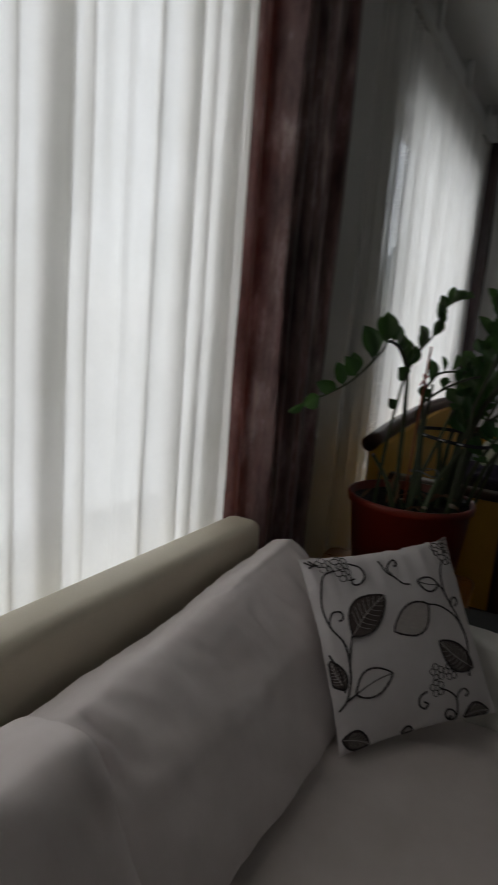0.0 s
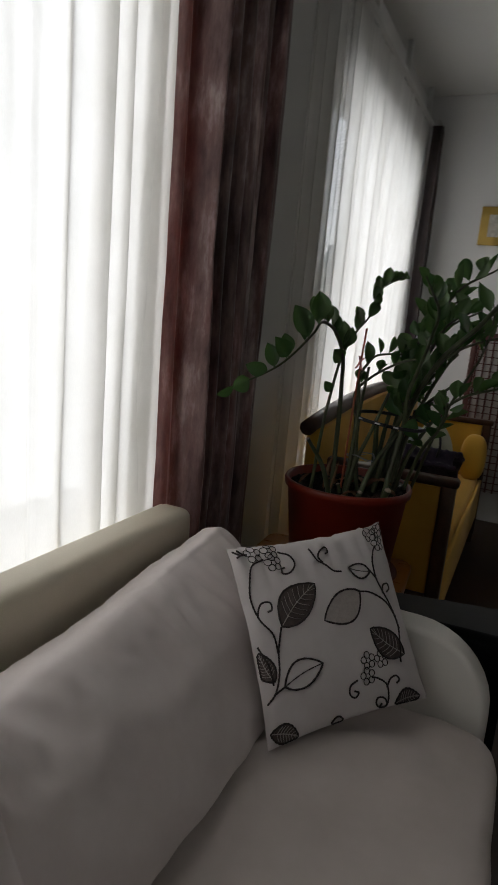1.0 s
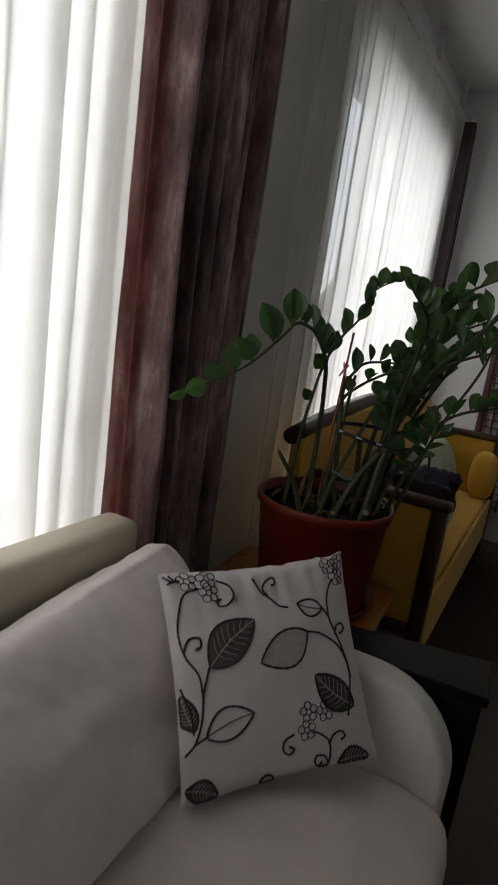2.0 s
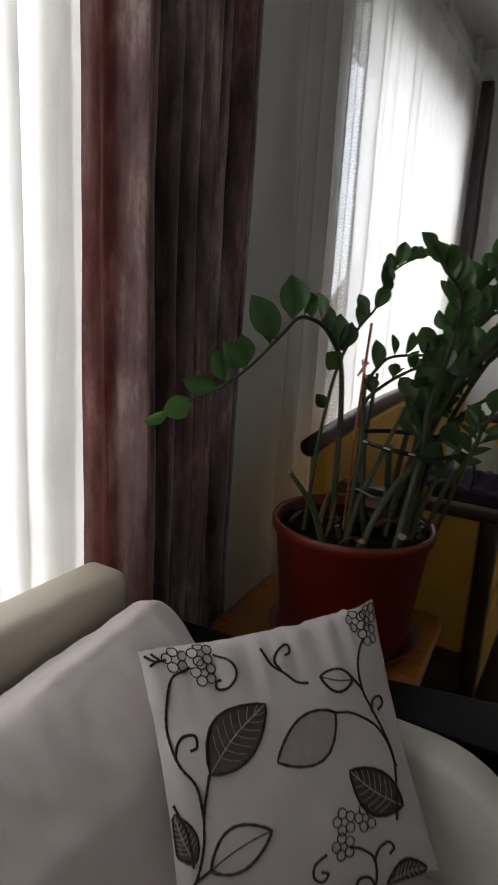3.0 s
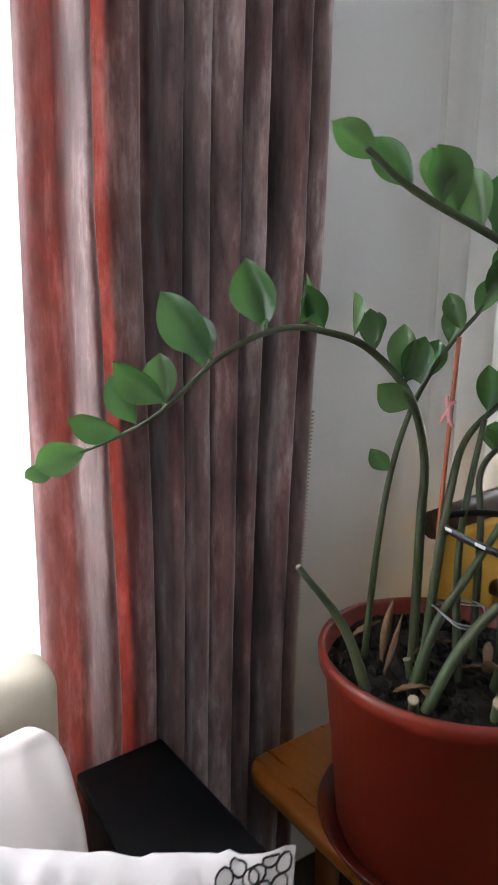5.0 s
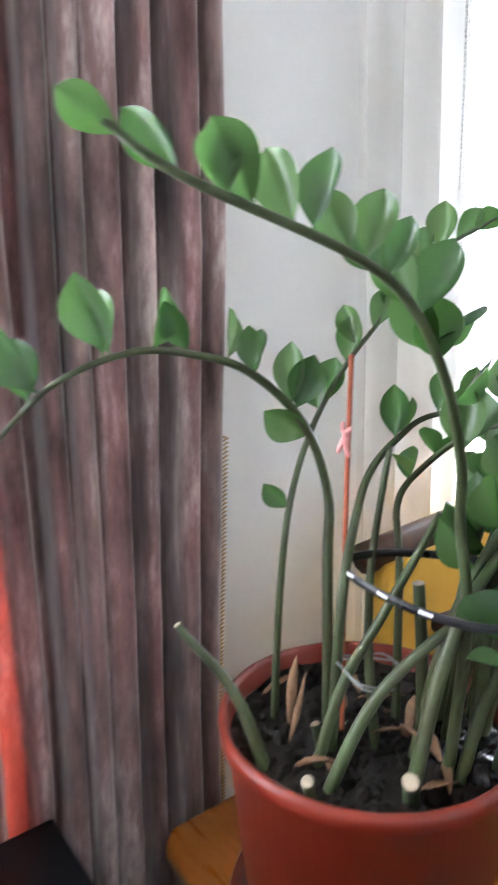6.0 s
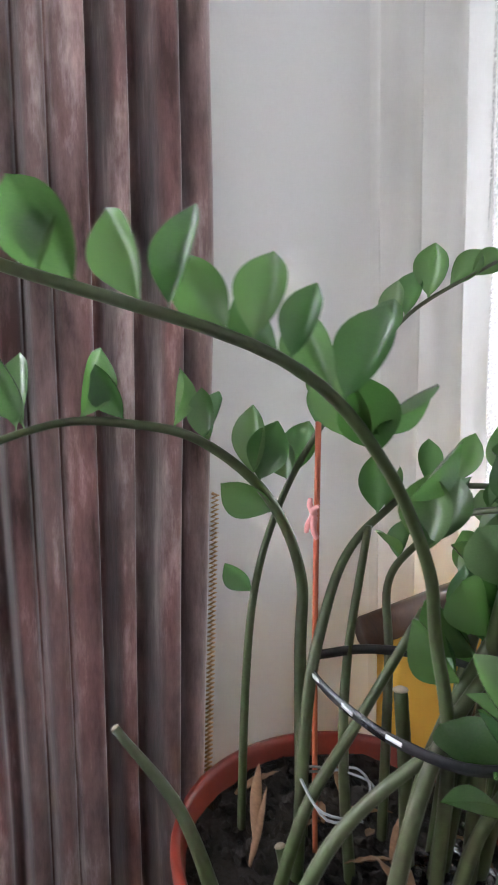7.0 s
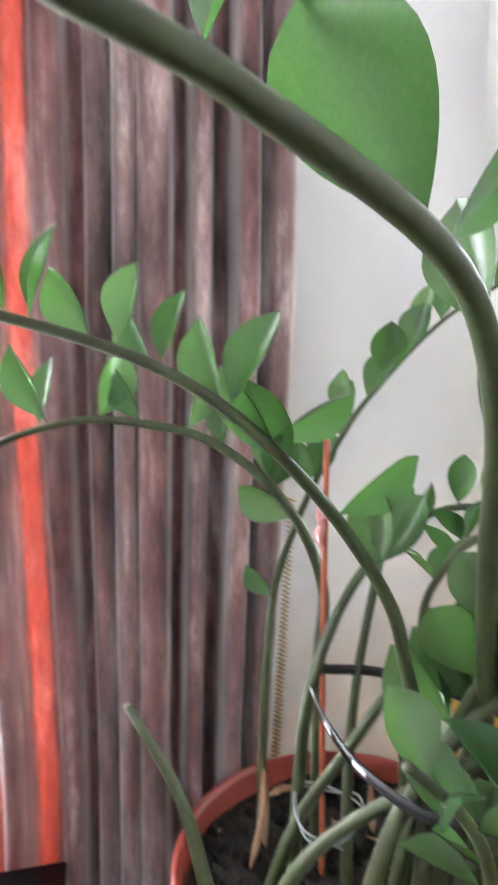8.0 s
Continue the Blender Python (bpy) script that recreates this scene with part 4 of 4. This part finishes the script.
part("loose_end", tube(smooth_path(((0.57, 0.65, 1.066), (0.60, 0.66, 1.05), (0.61, 0.66, 1.01), (0.605, 0.655, 0.97)), 5), lambda t: 0.004, 6), M_STRAP, tie)
wire = root("binding_wire", pose(0, 0, 0), "thin grey plastic wire wound round the lower stems", "wire")
part("coil", tube(smooth_path([(0.385 + (0.045 + 0.005 * math.sin(a * 2.3)) * math.cos(a * 0.9), 0.535 + (0.04 + 0.005 * math.cos(a * 1.9)) * math.sin(a * 0.9), 0.955 + 0.009 * math.sin(a * 1.7)) for a in range(15)], 4), lambda t: 0.0014, 6), surface("grey_plastic", (0.20, 0.22, 0.24), (0.32, 0.34, 0.36), 0.35, 30, 200, 0.1, 0.0004), wire)
stake = root("plant_stake", pose(0, 0, 0), "thin red-brown plant stake with a pink ribbon", "plant stake")
part("stick", tube(smooth_path(((0.325, 0.548, SOIL - 0.02), (0.337, 0.54, 1.10), (0.352, 0.535, 1.363)), 6), lambda t: 0.0034, 8), M_REDSTICK, stake)
bm = bmesh.new()
for dx, dz, s in ((-0.013, -0.022, 1), (0.010, -0.026, -1), (-0.004, 0.018, 1), (0.012, 0.012, -1)):
    tube(smooth_path(((0.3445, 0.5345, 1.258), (0.3445 + dx * 0.5, 0.530, 1.258 + dz * 0.6), (0.3445 + dx, 0.532, 1.258 + dz)), 5), lambda t: 0.0045 * (1 - 0.4 * t), 6, bm)
part("ribbon", bm, M_PINK, stake, "faded pink ribbon bow")
bag = root("plastic_bag", pose(0.465, 0.655, SOIL + 0.012), "crumpled black plastic bag on the soil", "bag")
bm = soft_box((0.13, 0.11, 0.07), 3.0, 16)
for v in bm.verts:
    v.co += v.co.normalized() * (0.012 * abs(noise.noise(v.co * 40)) - 0.010 * abs(noise.noise(v.co * 75 + Vector((4, 0, 0)))))
part("film", bm, surface("black_plastic_film", (0.008, 0.008, 0.010), (0.018, 0.018, 0.02), 0.15, 10, 90, 0.5, 0.002), bag, smooth=False)

# ---- yellow settee ----
settee = root("settee", pose(0, 0, 0), "carved dark wood settee with yellow upholstery under the far window", "settee")
SY0, SY1 = 0.98, 2.85
arch = lambda y: 0.97 + 0.07 * math.sin(math.pi * (y - 0.80) / 2.2)
pts = [Vector((0.10, 0.80 + 2.2 * k / 24, arch(0.80 + 2.2 * k / 24))) for k in range(25)]
part("top_rail", tube(pts, lambda t: 0.036 * (0.85 + 0.15 * min(1.0, 9 * t, 9 * (1 - t))), 10), M_WOOD, settee, "arched dark wooden rail")
part("back_panel", extrude_outline([(0.83, 0.40)] + [(2.97, 0.40)] + [(2.97 - 2.14 * k / 24, arch(2.97 - 2.14 * k / 24) - 0.012) for k in range(25)], 0.0, 0.06, 0.01), M_YELLOW, settee).matrix_basis = Matrix(((0, -1, 0, 0.15), (1, 0, 0, 0), (0, 0, 1, 0), (0, 0, 0, 1)))
part("seat", span((0.12, SY0 + 0.03, 0.30), (0.63, SY1 - 0.03, 0.46), 0.03, 4), M_YELLOW, settee)
part("seat_front", span((0.632, SY0 + 0.06, 0.20), (0.652, SY1 - 0.06, 0.45), 0.008), M_YELLOW, settee)
for y in (SY0, SY1):
    part("side_panel", span((0.10, y - 0.018, 0.36), (0.60, y + 0.018, 0.80), 0.006), M_YELLOW, settee)
    part("arm_post", span((0.600, y - 0.032, 0.06), (0.655, y + 0.032, 0.81), 0.014, 3), M_WOOD, settee)
    part("arm_rail", span((0.08, y - 0.035, 0.80), (0.665, y + 0.035, 0.835), 0.014, 3), M_WOOD, settee)
    part("side_rail", span((0.10, y - 0.024, 0.31), (0.60, y + 0.024, 0.358), 0.008), M_WOOD, settee)
    part("leg", span((0.07, y - 0.03, 0.0), (0.12, y + 0.03, 0.80), 0.01), M_WOOD, settee)
    part("foot", span((0.60, y - 0.028, 0.0), (0.65, y + 0.028, 0.06), 0.01), M_WOOD, settee)

# ---- end wall ----
pic = root("picture", pose(0.445, Y_FAR - 0.012, 2.125), "small picture in a broad golden frame on the end wall", "picture")
part("frame", span((-0.118, -0.012, -0.13), (0.118, 0.010, 0.13), 0.005), surface("gold_paint", (0.42, 0.27, 0.05), (0.55, 0.36, 0.08), 0.45, 10, 150, 0.2, 0.001, metal=0.3), pic)
part("print", span((-0.06, -0.016, -0.075), (0.06, -0.0125, 0.075)), surface("pale_print", (0.30, 0.28, 0.24), (0.75, 0.72, 0.65), 0.6, 25, 60, 0.05, 0.0005), pic, smooth=False)

# ---- things on the settee ----
M_GREENCLOTH = cloth_material("pale_green_cloth", (0.42, 0.44, 0.30), (0.60, 0.60, 0.46))
M_PURPLE = cloth_material("dark_violet_cloth", (0.03, 0.025, 0.05), (0.10, 0.08, 0.13), wrinkle=30.0)
cush = root("settee_cushion", pose(0.49, 1.62, 0.74, 12, -14, 0), "pale green cushion leaning on the yellow settee", "cushion")
part("cover", soft_box((0.15, 0.42, 0.40), 2.8, 16, 0.006, 2.0), M_GREENCLOTH, cush)
cush2 = root("settee_cushion", pose(0.36, 2.05, 0.66, 0, -20, 8), "grey-blue cushion leaning on the back of the settee", "cushion")
part("cover", soft_box((0.13, 0.38, 0.38), 2.8, 14, 0.006, 5.0), cloth_material("grey_blue_cloth", (0.30, 0.33, 0.34), (0.45, 0.48, 0.48)), cush2)
throw = root("throw_blanket", pose(0.47, 1.16, 0.836), "dark violet knitted throw draped over the settee arm", "blanket")
bm = bmesh.new()
g = []
for i in range(31):
    t = i / 30
    row = []
    for j in range(21):
        s = j / 20
        bend = (t - 0.35)
        z = 0.035 * math.exp(-(bend * 5) ** 2) - 0.32 * max(0.0, t - 0.55) + 0.022 * noise.noise(Vector((t * 6, s * 6, 1))) + 0.012 * noise.noise(Vector((t * 22, s * 22, 3)))
        row.append(bm.verts.new((-0.10 + 0.26 * s + 0.03 * noise.noise(Vector((t * 3, s, 7))), -0.09 + 0.26 * t, z + 0.03)))
    g.append(row)
for i in range(30):
    for j in range(20):
        bm.faces.new((g[i][j], g[i][j + 1], g[i + 1][j + 1], g[i + 1][j]))
bl = part("cloth", bm, M_PURPLE, throw)
bl.modifiers.new("thickness", "SOLIDIFY").thickness = 0.018
bolster = part("bolster", soft_box((0.16, 0.13, 0.30), 2.6, 12), M_YELLOW, settee, "rounded yellow end bolster")
bolster.location = (0.58, 2.72, 0.60)

# ---- lattice screen and ornament at the end wall ----
M_LATTICE = surface("dark_red_lattice_wood", (0.06, 0.018, 0.014), (0.12, 0.035, 0.026), 0.5, 10, 80, 0.2, 0.001)
screen = root("lattice_screen", pose(0.86, 3.30, 0), "pale panelled screen with dark red lattice against the end wall", "screen")
part("backing", span((-0.42, 0.0, 0.25), (0.42, 0.02, 1.34), 0.004), surface("pale_panel", (0.45, 0.42, 0.40), (0.58, 0.55, 0.52), 0.7, 8, 80, 0.2, 0.001), screen)
part("frame", span((-0.45, -0.02, 1.34), (0.45, 0.03, 1.39), 0.006), M_LATTICE, screen)
part("frame", span((-0.45, -0.02, 0.0), (-0.41, 0.03, 1.34), 0.006), M_LATTICE, screen)
part("frame", span((0.41, -0.02, 0.0), (0.45, 0.03, 1.34), 0.006), M_LATTICE, screen)
for k in range(17):
    part("upright_bar", span((-0.40 + 0.05 * k - 0.006, -0.016, 0.25), (-0.40 + 0.05 * k + 0.006, -0.001, 1.34)), M_LATTICE, screen, smooth=False)
for k in range(22):
    part("cross_bar", span((-0.41, -0.010, 0.27 + 0.05 * k), (0.41, -0.002, 0.276 + 0.05 * k)), M_LATTICE, screen, smooth=False)
orn = root("wall_ornament", pose(0.69, Y_FAR - 0.006, 2.10), "black wire flower ornament on the end wall", "wall ornament")
for k in range(6):
    a = 2 * math.pi * k / 6
    c = Vector((0.06 * math.cos(a), -0.004, 0.075 * math.sin(a)))
    part("petal", tube([c + Vector((0.04 * math.cos(t), 0, 0.028 * math.sin(t))) for t in [2 * math.pi * i / 14 for i in range(15)]], lambda t: 0.004, 6), M_STRAP, orn)
rose = root("ceiling_rose", pose(0.47, 2.35, CEIL), "small white round fitting on the ceiling", "ceiling fitting")
part("disc", lathe(((0.005, -0.03), (0.03, -0.028), (0.045, -0.012), (0.048, 0.0)), 32), M_FRAME, rose)
